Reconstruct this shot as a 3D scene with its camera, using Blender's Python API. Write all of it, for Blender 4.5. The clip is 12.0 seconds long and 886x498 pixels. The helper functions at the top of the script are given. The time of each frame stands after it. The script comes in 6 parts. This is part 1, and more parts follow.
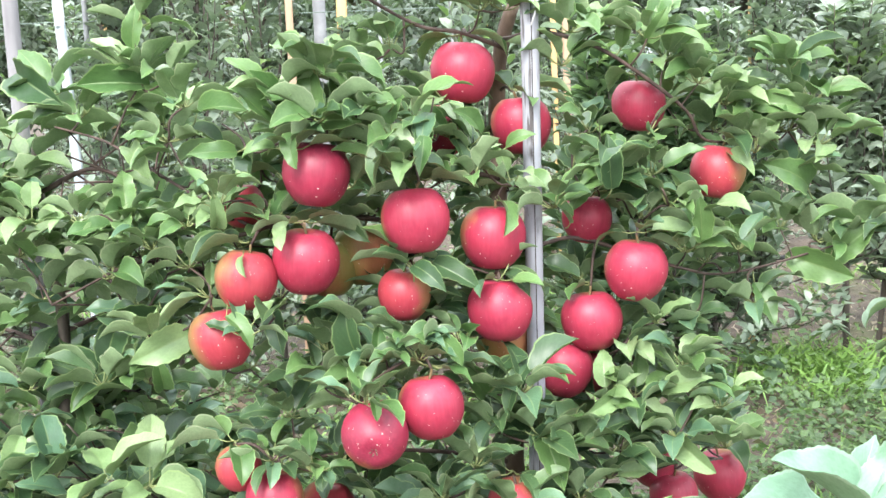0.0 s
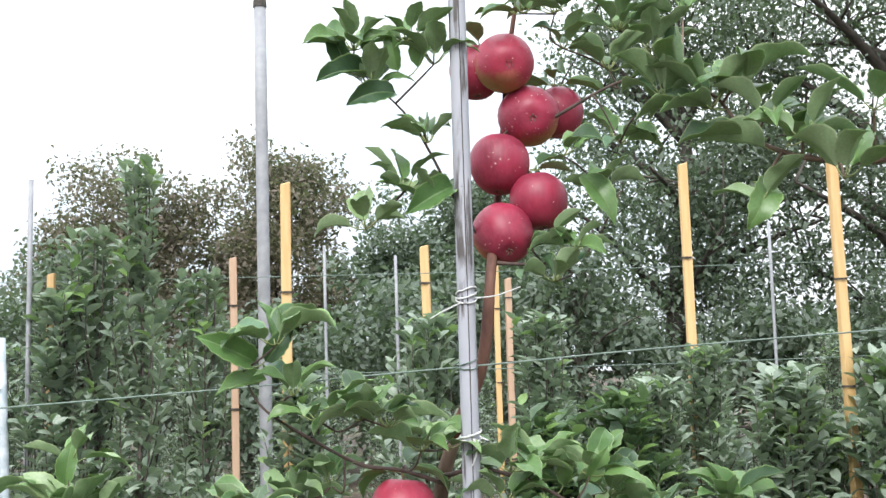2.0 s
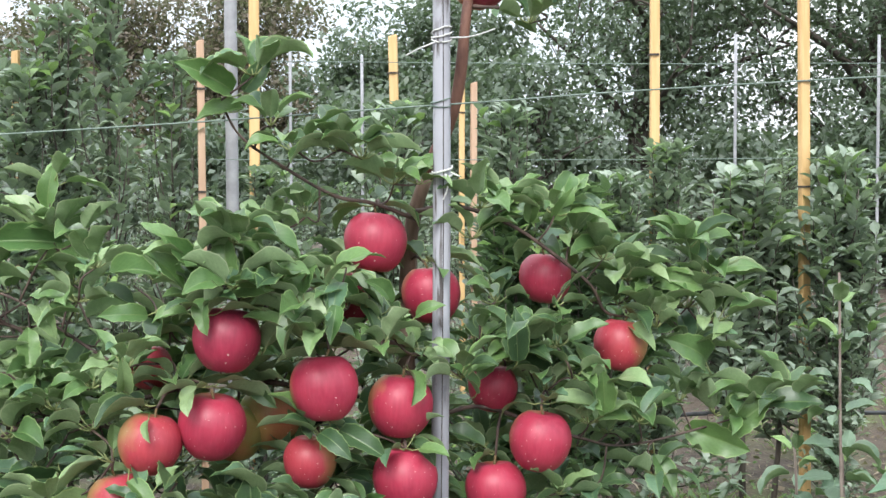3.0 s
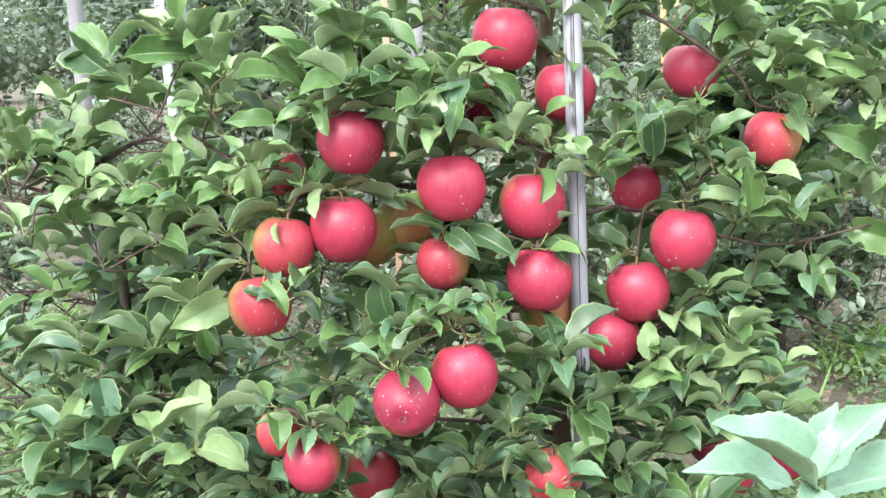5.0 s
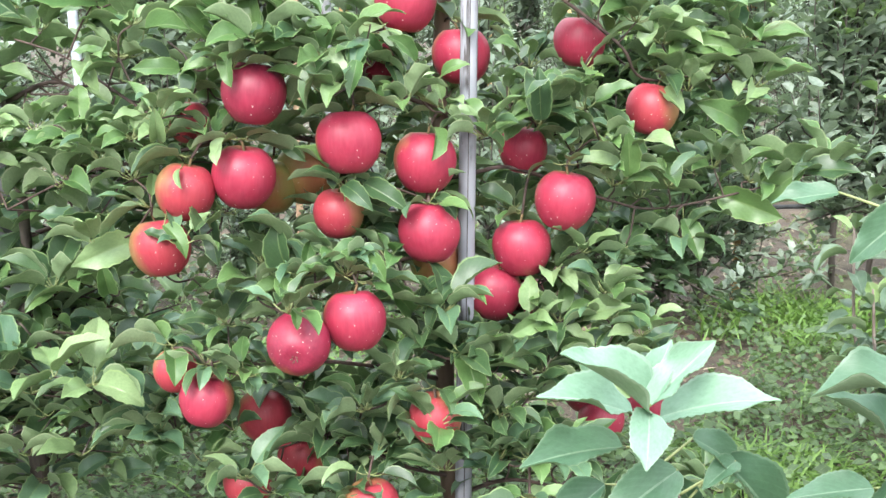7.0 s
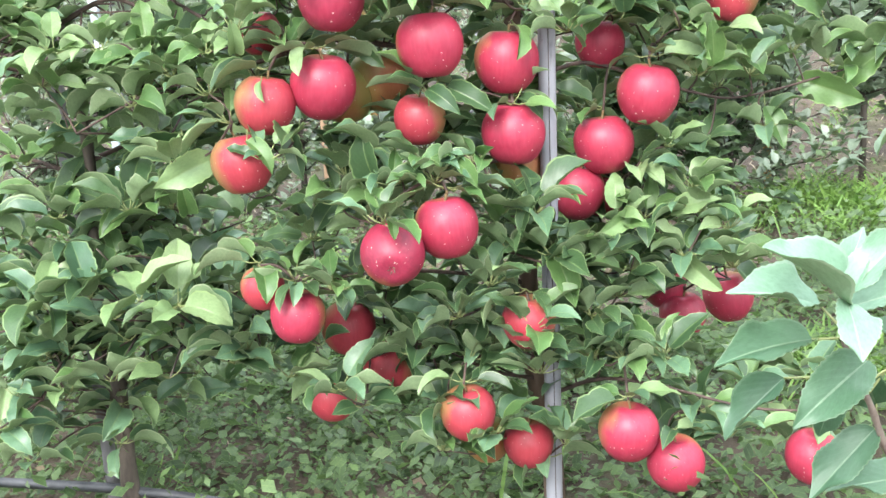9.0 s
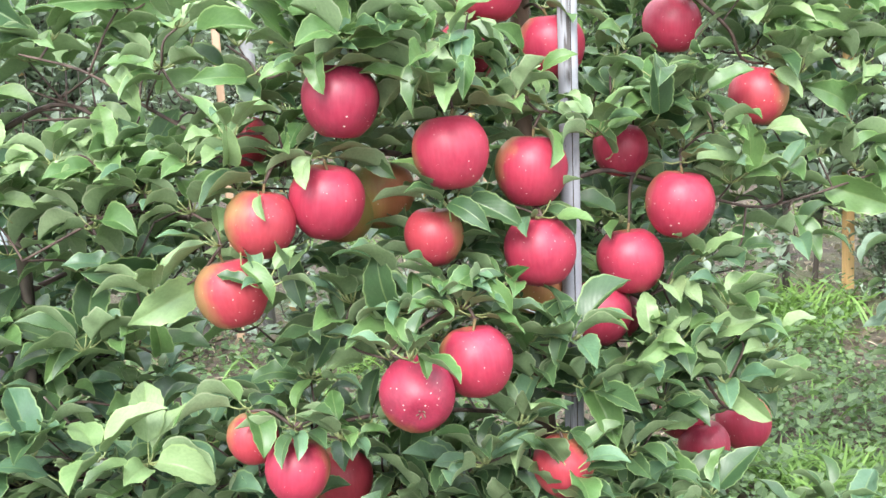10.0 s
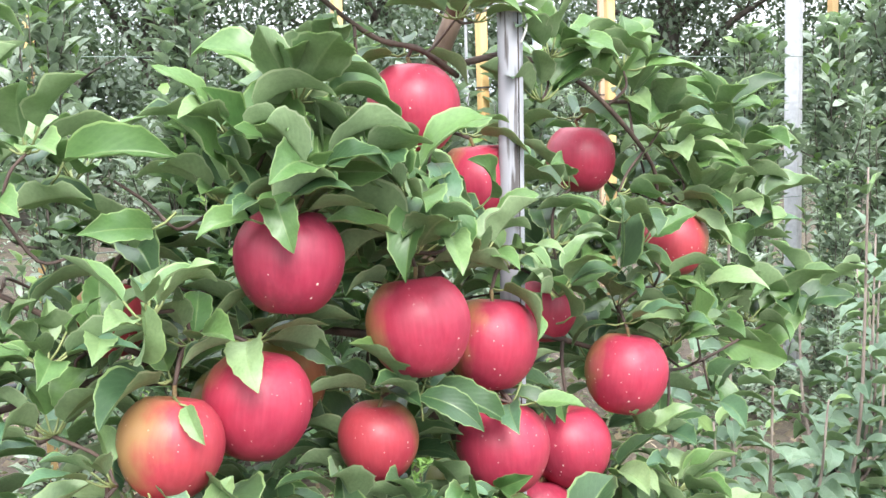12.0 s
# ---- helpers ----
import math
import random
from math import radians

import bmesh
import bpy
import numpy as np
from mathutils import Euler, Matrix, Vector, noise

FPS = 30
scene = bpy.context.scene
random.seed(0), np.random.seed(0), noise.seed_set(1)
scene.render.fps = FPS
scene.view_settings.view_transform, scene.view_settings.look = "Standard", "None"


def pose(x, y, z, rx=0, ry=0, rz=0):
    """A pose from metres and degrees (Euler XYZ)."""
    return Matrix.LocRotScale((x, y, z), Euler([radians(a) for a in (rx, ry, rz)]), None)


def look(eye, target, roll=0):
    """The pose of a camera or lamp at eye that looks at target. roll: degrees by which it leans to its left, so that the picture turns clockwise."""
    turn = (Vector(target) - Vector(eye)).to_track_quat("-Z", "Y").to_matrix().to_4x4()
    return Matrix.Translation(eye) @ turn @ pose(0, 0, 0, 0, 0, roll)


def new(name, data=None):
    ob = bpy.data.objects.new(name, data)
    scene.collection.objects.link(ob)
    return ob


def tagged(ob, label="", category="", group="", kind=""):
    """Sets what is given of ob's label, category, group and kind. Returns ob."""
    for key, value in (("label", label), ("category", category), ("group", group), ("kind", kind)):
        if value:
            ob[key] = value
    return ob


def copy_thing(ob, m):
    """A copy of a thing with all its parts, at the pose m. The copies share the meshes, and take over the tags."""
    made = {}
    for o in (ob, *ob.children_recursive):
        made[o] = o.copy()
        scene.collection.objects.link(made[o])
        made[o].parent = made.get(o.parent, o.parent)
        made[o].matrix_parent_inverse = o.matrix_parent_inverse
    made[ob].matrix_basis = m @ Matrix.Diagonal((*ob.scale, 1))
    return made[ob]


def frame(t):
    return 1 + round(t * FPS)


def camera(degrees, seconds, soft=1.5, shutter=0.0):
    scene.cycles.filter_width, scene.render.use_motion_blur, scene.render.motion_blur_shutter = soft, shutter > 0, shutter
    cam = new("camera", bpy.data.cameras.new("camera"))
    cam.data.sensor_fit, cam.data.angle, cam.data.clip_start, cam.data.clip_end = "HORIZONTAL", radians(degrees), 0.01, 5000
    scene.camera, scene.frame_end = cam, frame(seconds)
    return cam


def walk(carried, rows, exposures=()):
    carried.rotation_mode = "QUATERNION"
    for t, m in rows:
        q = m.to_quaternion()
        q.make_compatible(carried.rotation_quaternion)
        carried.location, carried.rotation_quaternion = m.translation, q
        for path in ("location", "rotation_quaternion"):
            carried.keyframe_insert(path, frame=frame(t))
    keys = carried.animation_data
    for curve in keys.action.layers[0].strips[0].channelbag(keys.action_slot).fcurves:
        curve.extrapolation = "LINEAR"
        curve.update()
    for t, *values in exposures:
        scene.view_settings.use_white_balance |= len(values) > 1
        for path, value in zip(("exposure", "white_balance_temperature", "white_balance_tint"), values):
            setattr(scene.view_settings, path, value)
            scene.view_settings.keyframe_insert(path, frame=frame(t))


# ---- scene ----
cam = camera(40.64, 12.0)
# seconds, x, y, z, yaw, pitch, roll
ROWS = [
    (0.0, -0.0042, 0.0064, 0.9527, -0.679, -8.966, 2.385),
    (0.5, 0.0091, 0.0322, 0.9881, -1.721, -8.001, 2.700),
    (1.0, 0.0273, 0.0523, 1.0399, -1.126, -3.390, 2.706),
    (1.5, 0.0182, 0.0327, 1.0807, -1.543, 1.640, 3.983),
    (2.0, 0.0083, 0.0219, 1.1017, -3.171, 5.933, 1.724),
    (2.5, -0.0102, -0.0065, 1.0433, -4.519, 2.854, 1.103),
    (3.0, -0.0113, -0.0119, 0.9926, -5.075, -2.454, 0.195),
    (3.5, 0.0404, 0.0158, 0.9525, -2.188, -5.790, 0.963),
    (3.7, 0.0613, 0.0386, 0.9510, -0.269, -7.232, 1.243),
    (5.3, 0.1028, 0.0065, 0.9314, 5.529, -9.857, 3.216),
    (5.5, 0.0831, -0.0038, 0.9396, 4.584, -10.029, 2.846),
    (6.0, 0.0606, -0.0238, 0.9418, 3.356, -10.019, 2.636),
    (6.5, 0.0722, -0.0433, 0.9354, 0.040, -10.813, 0.123),
    (7.0, 0.1204, -0.0602, 0.9364, 1.243, -11.665, 0.156),
    (7.5, 0.1975, -0.0812, 0.8879, 4.811, -13.406, 2.867),
    (7.7, 0.2330, -0.0825, 0.8526, 7.062, -13.863, 2.843),
    (9.3, -0.0658, -0.0099, 0.9406, -2.104, -16.395, 2.355),
    (9.5, -0.1015, 0.0166, 0.9285, -3.494, -15.092, 1.867),
    (10.0, -0.1722, 0.1662, 0.9150, -6.656, -11.338, 2.878),
    (10.5, -0.2493, 0.2653, 0.8983, -8.858, -10.745, 0.840),
    (11.0, -0.3963, 0.3266, 0.9441, -19.479, -9.425, 1.325),
    (11.5, -0.4460, 0.4571, 0.9196, -25.875, -7.649, -1.074),
    (12.0, -0.4646, 0.6031, 0.9244, -30.164, -6.070, 1.416),
]
walk(cam, [(t, pose(x, y, z, 90 + pitch, roll, yaw)) for t, x, y, z, yaw, pitch, roll in ROWS],
     exposures=[(0.0, 1.93), (0.8, 2.02), (1.5, 1.54), (2.0, 1.06), (2.5, 0.52), (3.0, 1.14), (3.5, 1.62), (5.3, 1.85), (6.5, 1.86), (7.5, 1.74), (9.5, 1.94), (10.8, 1.88), (12.0, 1.82)])

# ---- daylight: bright overcast ----
world = bpy.data.worlds.new("overcast_sky")
scene.world = world
world.use_nodes = True
wt = world.node_tree
wt.nodes.clear()
sky = wt.nodes.new("ShaderNodeTexSky")
sky.sky_type = "NISHITA"
sky.sun_disc = False
sky.sun_elevation = radians(42)
sky.sun_rotation = radians(200)
sky.dust_density = 3.0
cloud_noise = wt.nodes.new("ShaderNodeTexNoise")
cloud_noise.inputs["Scale"].default_value = 2.2
cloud_noise.inputs["Detail"].default_value = 5
cloud_ramp = wt.nodes.new("ShaderNodeValToRGB")
cloud_ramp.color_ramp.elements[0].position = 0.30
cloud_ramp.color_ramp.elements[0].color = (8.2, 9.6, 11.2, 1)
cloud_ramp.color_ramp.elements[1].position = 0.55
cloud_ramp.color_ramp.elements[1].color = (11.6, 12.1, 12.7, 1)
# an overcast sky is three times as bright overhead as at the horizon
sky_way = wt.nodes.new("ShaderNodeTexCoord")
sky_xyz = wt.nodes.new("ShaderNodeSeparateXYZ")
wt.links.new(sky_way.outputs["Generated"], sky_xyz.inputs[0])
grade = wt.nodes.new("ShaderNodeMapRange")
grade.inputs["From Min"].default_value = 0.0
grade.inputs["From Max"].default_value = 1.0
grade.inputs["To Min"].default_value = 0.050
grade.inputs["To Max"].default_value = 0.148
wt.links.new(sky_xyz.outputs[2], grade.inputs["Value"])
cover = wt.nodes.new("ShaderNodeMix")
cover.data_type = "RGBA"
cover.inputs["Factor"].default_value = 0.88
back = wt.nodes.new("ShaderNodeBackground")
wout = wt.nodes.new("ShaderNodeOutputWorld")
wt.links.new(cloud_noise.outputs["Fac"], cloud_ramp.inputs["Fac"])
wt.links.new(sky.outputs["Color"], cover.inputs[6])
wt.links.new(cloud_ramp.outputs["Color"], cover.inputs[7])
wt.links.new(cover.outputs[2], back.inputs["Color"])
wt.links.new(grade.outputs["Result"], back.inputs["Strength"])
wt.links.new(back.outputs["Background"], wout.inputs["Surface"])

sun_data = bpy.data.lights.new("sun", "SUN")
sun_data.energy = 1.5
sun_data.angle = radians(25)
sun_data.color = (1.0, 0.985, 0.95)
sun = new("sun", sun_data)
sun.matrix_world = look((-2.5, -8.0, 7.5), (0, 0, 0))


# ---- materials ----
def mix_rgb(nt, fac, a, b, blend="MIX"):
    n = nt.nodes.new("ShaderNodeMix")
    n.data_type = "RGBA"
    n.blend_type = blend
    for socket, value in ((n.inputs["Factor"], fac), (n.inputs[6], a), (n.inputs[7], b)):
        if isinstance(value, (tuple, list)):
            socket.default_value = (*value, 1.0)
        elif isinstance(value, (int, float)):
            socket.default_value = value
        else:
            nt.links.new(value, socket)
    return n.outputs[2]


def math_node(nt, op, a, b=None, clamp=False):
    n = nt.nodes.new("ShaderNodeMath")
    n.operation = op
    n.use_clamp = clamp
    for socket, value in zip(n.inputs, (a, b)):
        if value is None:
            continue
        if isinstance(value, (int, float)):
            socket.default_value = value
        else:
            nt.links.new(value, socket)
    return n.outputs[0]


def noise_node(nt, scale, detail=3.0, vector=None, rough=0.55):
    n = nt.nodes.new("ShaderNodeTexNoise")
    n.inputs["Scale"].default_value = scale
    n.inputs["Detail"].default_value = detail
    n.inputs["Roughness"].default_value = rough
    if vector is not None:
        nt.links.new(vector, n.inputs["Vector"])
    return n.outputs["Fac"]


def ramp(nt, fac, *stops):
    n = nt.nodes.new("ShaderNodeValToRGB")
    els = n.color_ramp.elements
    while len(els) < len(stops):
        els.new(0.5)
    for el, (pos, col) in zip(els, stops):
        el.position = pos
        el.color = (*col, 1.0) if isinstance(col, (tuple, list)) else (col, col, col, 1.0)
    nt.links.new(fac, n.inputs["Fac"])
    return n.outputs["Color"]


def bump(nt, height, strength, distance, target):
    n = nt.nodes.new("ShaderNodeBump")
    n.inputs["Strength"].default_value = strength
    n.inputs["Distance"].default_value = distance
    nt.links.new(height, n.inputs["Height"])
    nt.links.new(n.outputs["Normal"], target.inputs["Normal"])


def material(name):
    m = bpy.data.materials.new(name)
    m.use_nodes = True
    nt = m.node_tree
    return m, nt, nt.nodes["Principled BSDF"]


def coords(nt, kind="Object"):
    return nt.nodes.new("ShaderNodeTexCoord").outputs[kind]


def sep(nt, v):
    n = nt.nodes.new("ShaderNodeSeparateXYZ")
    nt.links.new(v, n.inputs[0])
    return n.outputs


def scaled(nt, v, s):
    n = nt.nodes.new("ShaderNodeMapping")
    n.inputs["Scale"].default_value = s
    nt.links.new(v, n.inputs["Vector"])
    return n.outputs["Vector"]


def leaf_material(name, dark, light, vein, joined, gloss=0.37, thin=0.32, patch=60.0, edge=0.50):
    """A leaf blade: tone differs from leaf to leaf, with a pale midrib, side veins and small blemishes."""
    m, nt, p = material(name)
    if joined:
        rnd = nt.nodes.new("ShaderNodeNewGeometry").outputs["Random Per Island"]
    else:
        rnd = nt.nodes.new("ShaderNodeObjectInfo").outputs["Random"]
    tone = ramp(nt, rnd, (0.0, dark), (0.55, tuple((a + b) / 2 for a, b in zip(dark, light))), (1.0, light))
    pos = coords(nt, "Object" if joined else "Generated")
    blotch = noise_node(nt, patch if joined else 3.0, 4.0, pos)
    tone = mix_rgb(nt, math_node(nt, "MULTIPLY", ramp(nt, blotch, (0.35, 0.0), (0.75, 1.0)), 0.28), tone, tuple(c * 1.55 for c in light))
    uv = sep(nt, coords(nt, "UV"))
    across = math_node(nt, "ABSOLUTE", math_node(nt, "SUBTRACT", uv[0], 0.5))
    rib = math_node(nt, "LESS_THAN", across, 0.022)
    slant = math_node(nt, "SUBTRACT", math_node(nt, "MULTIPLY", uv[1], 8.0), math_node(nt, "MULTIPLY", across, 7.0))
    side = math_node(nt, "LESS_THAN", math_node(nt, "FRACT", slant), 0.10)
    veins = math_node(nt, "MAXIMUM", rib, math_node(nt, "MULTIPLY", side, 0.13))
    col = mix_rgb(nt, math_node(nt, "MULTIPLY", veins, 0.55), tone, vein)
    mottle = noise_node(nt, patch * 5.0 if joined else 14.0, 3.0, pos, 0.65)
    col = mix_rgb(nt, math_node(nt, "MULTIPLY", ramp(nt, mottle, (0.40, 0.0), (0.70, 1.0)), 0.30), col, tuple(c * 0.55 for c in dark))
    # pale leaf margin, lightened further to paint in a bright rim highlight
    rim = math_node(nt, "GREATER_THAN", across, 0.465)
    col = mix_rgb(nt, math_node(nt, "MULTIPLY", rim, edge), col, tuple(min(0.6, c * 1.5) for c in vein))
    spots = nt.nodes.new("ShaderNodeTexVoronoi")
    spots.inputs["Scale"].default_value = 90.0 if joined else 9.0
    nt.links.new(pos, spots.inputs["Vector"])
    fleck = math_node(nt, "LESS_THAN", spots.outputs["Distance"], 0.04)
    col = mix_rgb(nt, math_node(nt, "MULTIPLY", fleck, 0.35), col, (0.16, 0.10, 0.04))
    nt.links.new(col, p.inputs["Base Color"])
    nt.links.new(math_node(nt, "ADD", gloss - 0.10, math_node(nt, "MULTIPLY", mottle, 0.22)), p.inputs["Roughness"])
    p.inputs["Specular IOR Level"].default_value = 0.60
    puff = math_node(nt, "ADD", math_node(nt, "MULTIPLY", math_node(nt, "SINE", math_node(nt, "MULTIPLY", slant, 6.283)), 0.22), blotch)
    bump(nt, puff, 0.12, 0.0012, p)
    tr = nt.nodes.new("ShaderNodeBsdfTranslucent")
    nt.links.new(mix_rgb(nt, 0.5, col, (0.22, 0.36, 0.10)), tr.inputs["Color"])
    mx = nt.nodes.new("ShaderNodeMixShader")
    mx.inputs[0].default_value = thin
    nt.links.new(p.outputs[0], mx.inputs[1])
    nt.links.new(tr.outputs[0], mx.inputs[2])
    nt.links.new(mx.outputs[0], nt.nodes["Material Output"].inputs["Surface"])
    return m


VEIN = (0.26, 0.36, 0.14)
# dark and cool also carry shade painted into inner and lower leaves
LEAF_TONES = {
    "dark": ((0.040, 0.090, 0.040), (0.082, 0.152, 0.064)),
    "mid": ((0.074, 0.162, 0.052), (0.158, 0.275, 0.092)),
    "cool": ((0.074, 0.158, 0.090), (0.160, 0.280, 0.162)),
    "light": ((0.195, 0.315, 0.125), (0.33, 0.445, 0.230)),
}
leaf_mats = {(k, j): leaf_material("leaf_%s_%s" % (k, "mass" if j else "single"), a, b, VEIN, j)
             for k, (a, b) in LEAF_TONES.items() for j in (False, True)}
under_mats = {j: leaf_material("leaf_underside_%s" % ("mass" if j else "single"), (0.195, 0.295, 0.140), (0.295, 0.400, 0.215), (0.37, 0.46, 0.27), j, gloss=0.7)
              for j in (False, True)}
near_under_mat = leaf_material("leaf_downy_underside", (0.19, 0.29, 0.17), (0.27, 0.37, 0.24), (0.38, 0.47, 0.34), False, gloss=0.7, edge=0.3)
near_leaf_mats = (leaf_material("leaf_downy_mint", (0.185, 0.335, 0.225), (0.26, 0.42, 0.30), (0.44, 0.58, 0.42), False, gloss=0.5, edge=0.2),
                  leaf_material("leaf_bluish_green", (0.060, 0.140, 0.078), (0.110, 0.215, 0.125), (0.30, 0.42, 0.28), False, gloss=0.42, edge=0.14))
# row leaves greyed and blued: haze and sky sheen are in the colour
row_leaf_mat = leaf_material("leaf_young_row", (0.118, 0.168, 0.128), (0.335, 0.395, 0.315), (0.20, 0.28, 0.14), True, gloss=0.4)
# darker green than the other row leaves, for the low bushy trees
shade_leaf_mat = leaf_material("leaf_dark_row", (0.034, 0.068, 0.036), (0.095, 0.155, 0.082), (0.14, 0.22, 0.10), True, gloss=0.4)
row_tip_mat = leaf_material("leaf_young_tip", (0.14, 0.26, 0.07), (0.24, 0.36, 0.12), (0.3, 0.4, 0.2), True, gloss=0.4)
# wood leaves lightened and blued, with distant haze mixed into the colour
wood_leaf_mat = leaf_material("leaf_far_wood", (0.056, 0.082, 0.060), (0.155, 0.192, 0.148), (0.07, 0.12, 0.05), True, gloss=0.5)
rust_leaf_mat = leaf_material("leaf_far_rusty", (0.075, 0.064, 0.048), (0.195, 0.150, 0.115), (0.10, 0.09, 0.05), True, gloss=0.6)
weed_mat = leaf_material("leaf_weed", (0.016, 0.040, 0.018), (0.125, 0.205, 0.075), (0.2, 0.3, 0.1), True, gloss=0.55)
grass_mat = leaf_material("grass_blade", (0.09, 0.20, 0.03), (0.20, 0.34, 0.07), (0.2, 0.3, 0.1), True, gloss=0.55)


def bark_material(name, a, b, scale=60.0):
    m, nt, p = material(name)
    pos = coords(nt)
    n1 = noise_node(nt, scale, 5, scaled(nt, pos, (1, 1, 0.25)))
    n2 = noise_node(nt, scale * 0.15, 3, pos)
    col = mix_rgb(nt, ramp(nt, n1, (0.35, 0.0), (0.65, 1.0)), a, b)
    col = mix_rgb(nt, math_node(nt, "MULTIPLY", n2, 0.5), col, tuple(c * 0.5 for c in a))
    nt.links.new(col, p.inputs["Base Color"])
    p.inputs["Roughness"].default_value = 0.75
    bump(nt, n1, 0.6, 0.003, p)
    return m


bark_mat = bark_material("apple_bark", (0.10, 0.060, 0.042), (0.22, 0.155, 0.115))
shoot_mat = bark_material("red_shoot_bark", (0.050, 0.032, 0.027), (0.135, 0.088, 0.072))
leader_mat = bark_material("reddish_leader_bark", (0.085, 0.034, 0.024), (0.20, 0.095, 0.065))
far_bark_mat = bark_material("dark_bark", (0.05, 0.04, 0.033), (0.12, 0.10, 0.085), 12.0)
downy_bark_mat = bark_material("downy_grey_shoot", (0.17, 0.125, 0.105), (0.36, 0.30, 0.26), 90.0)
old_bark_mat = bark_material("flaky_grey_bark", (0.022, 0.014, 0.011), (0.20, 0.165, 0.135), 38.0)


def apple_material(name, red, deep, blush, amount):
    """Apple skin: streaky red over a yellow-green ground, pale lenticels and a thin bloom."""
    m, nt, p = material(name)
    info = nt.nodes.new("ShaderNodeObjectInfo").outputs["Random"]
    pos = coords(nt)
    shifted = nt.nodes.new("ShaderNodeVectorMath")
    shifted.operation = "ADD"
    nt.links.new(pos, shifted.inputs[0])
    comb = nt.nodes.new("ShaderNodeCombineXYZ")
    nt.links.new(math_node(nt, "MULTIPLY", info, 7.0), comb.inputs[0])
    nt.links.new(math_node(nt, "MULTIPLY", info, 3.0), comb.inputs[1])
    nt.links.new(comb.outputs[0], shifted.inputs[1])
    v = shifted.outputs[0]
    big = noise_node(nt, 0.9, 2.0, v)
    streak = noise_node(nt, 11.0, 3.0, scaled(nt, v, (1, 1, 0.10)))
    fine = noise_node(nt, 5.0, 4.0, v)
    col = mix_rgb(nt, ramp(nt, big, (0.40, 0.0), (0.66, 1.0)), red, deep)
    col = mix_rgb(nt, math_node(nt, "MULTIPLY", ramp(nt, streak, (0.42, 0.0), (0.7, 1.0)), 0.30), col, tuple(min(1, c * 1.35 + 0.02) for c in red))
    # the cheek turned away from the light stays yellow-green
    axes = sep(nt, pos)
    away = math_node(nt, "ADD", axes[1], math_node(nt, "MULTIPLY", axes[2], 0.18))
    away = math_node(nt, "ADD", away, math_node(nt, "MULTIPLY", math_node(nt, "SUBTRACT", noise_node(nt, 1.3, 2.0, v), 0.5), 1.1))
    away = math_node(nt, "ADD", away, math_node(nt, "MULTIPLY", math_node(nt, "SUBTRACT", streak, 0.5), 0.35))
    col = mix_rgb(nt, ramp(nt, math_node(nt, "ADD", math_node(nt, "MULTIPLY", away, 0.5), 0.5), (0.55 - amount, 0.0), (0.90 - amount, 1.0)), col, blush)
    vor = nt.nodes.new("ShaderNodeTexVoronoi")
    vor.inputs["Scale"].default_value = 5.5
    nt.links.new(v, vor.inputs["Vector"])
    z = sep(nt, pos)[2]
    lower = ramp(nt, math_node(nt, "MULTIPLY", math_node(nt, "SUBTRACT", 0.5, z), 0.7, True), (0.0, 0.25), (0.6, 1.0))
    dots = math_node(nt, "MULTIPLY", math_node(nt, "LESS_THAN", vor.outputs["Distance"], math_node(nt, "MULTIPLY", math_node(nt, "SUBTRACT", fine, 0.31, True), 0.42)), lower)
    col = mix_rgb(nt, math_node(nt, "MULTIPLY", dots, 0.80), col, (0.82, 0.68, 0.58))
    col = mix_rgb(nt, math_node(nt, "MULTIPLY", fine, 0.06), col, (0.62, 0.42, 0.46))
    nt.links.new(col, p.inputs["Base Color"])
    nt.links.new(math_node(nt, "ADD", 0.33, math_node(nt, "MULTIPLY", fine, 0.26)), p.inputs["Roughness"])
    p.inputs["Specular IOR Level"].default_value = 0.45
    p.inputs["Subsurface Weight"].default_value = 0.02
    p.inputs["Subsurface Radius"].default_value = (0.01, 0.004, 0.002)
    bump(nt, fine, 0.03, 0.02, p)
    return m


apple_mats = {
    "bright": apple_material("apple_skin_bright_red", (0.35, 0.019, 0.052), (0.27, 0.011, 0.040), (0.33, 0.19, 0.06), 0.0),
    "deep": apple_material("apple_skin_crimson", (0.29, 0.011, 0.044), (0.19, 0.008, 0.032), (0.40, 0.16, 0.05), -0.06),
    "blush": apple_material("apple_skin_blushed", (0.36, 0.030, 0.046), (0.32, 0.022, 0.042), (0.30, 0.16, 0.060), 0.13),
    # green skin is darkened too: the inner crown's shade is in its colour
    "green": apple_material("apple_skin_greenish", (0.34, 0.12, 0.05), (0.30, 0.18, 0.045), (0.26, 0.26, 0.07), 0.38),
}


def plain_material(name, a, b, rough, scale=40.0, metal=0.0, stretch=(1, 1, 1), depth=0.002):
    m, nt, p = material(name)
    pos = scaled(nt, coords(nt), stretch)
    n1 = noise_node(nt, scale, 5, pos)
    n2 = noise_node(nt, scale * 0.12, 3, pos)
    col = mix_rgb(nt, ramp(nt, n1, (0.35, 0.0), (0.68, 1.0)), a, b)
    col = mix_rgb(nt, math_node(nt, "MULTIPLY", n2, 0.35), col, tuple(c * 0.6 for c in a))
    nt.links.new(col, p.inputs["Base Color"])
    p.inputs["Roughness"].default_value = rough
    p.inputs["Metallic"].default_value = metal
    bump(nt, n1, 0.4, depth, p)
    return m


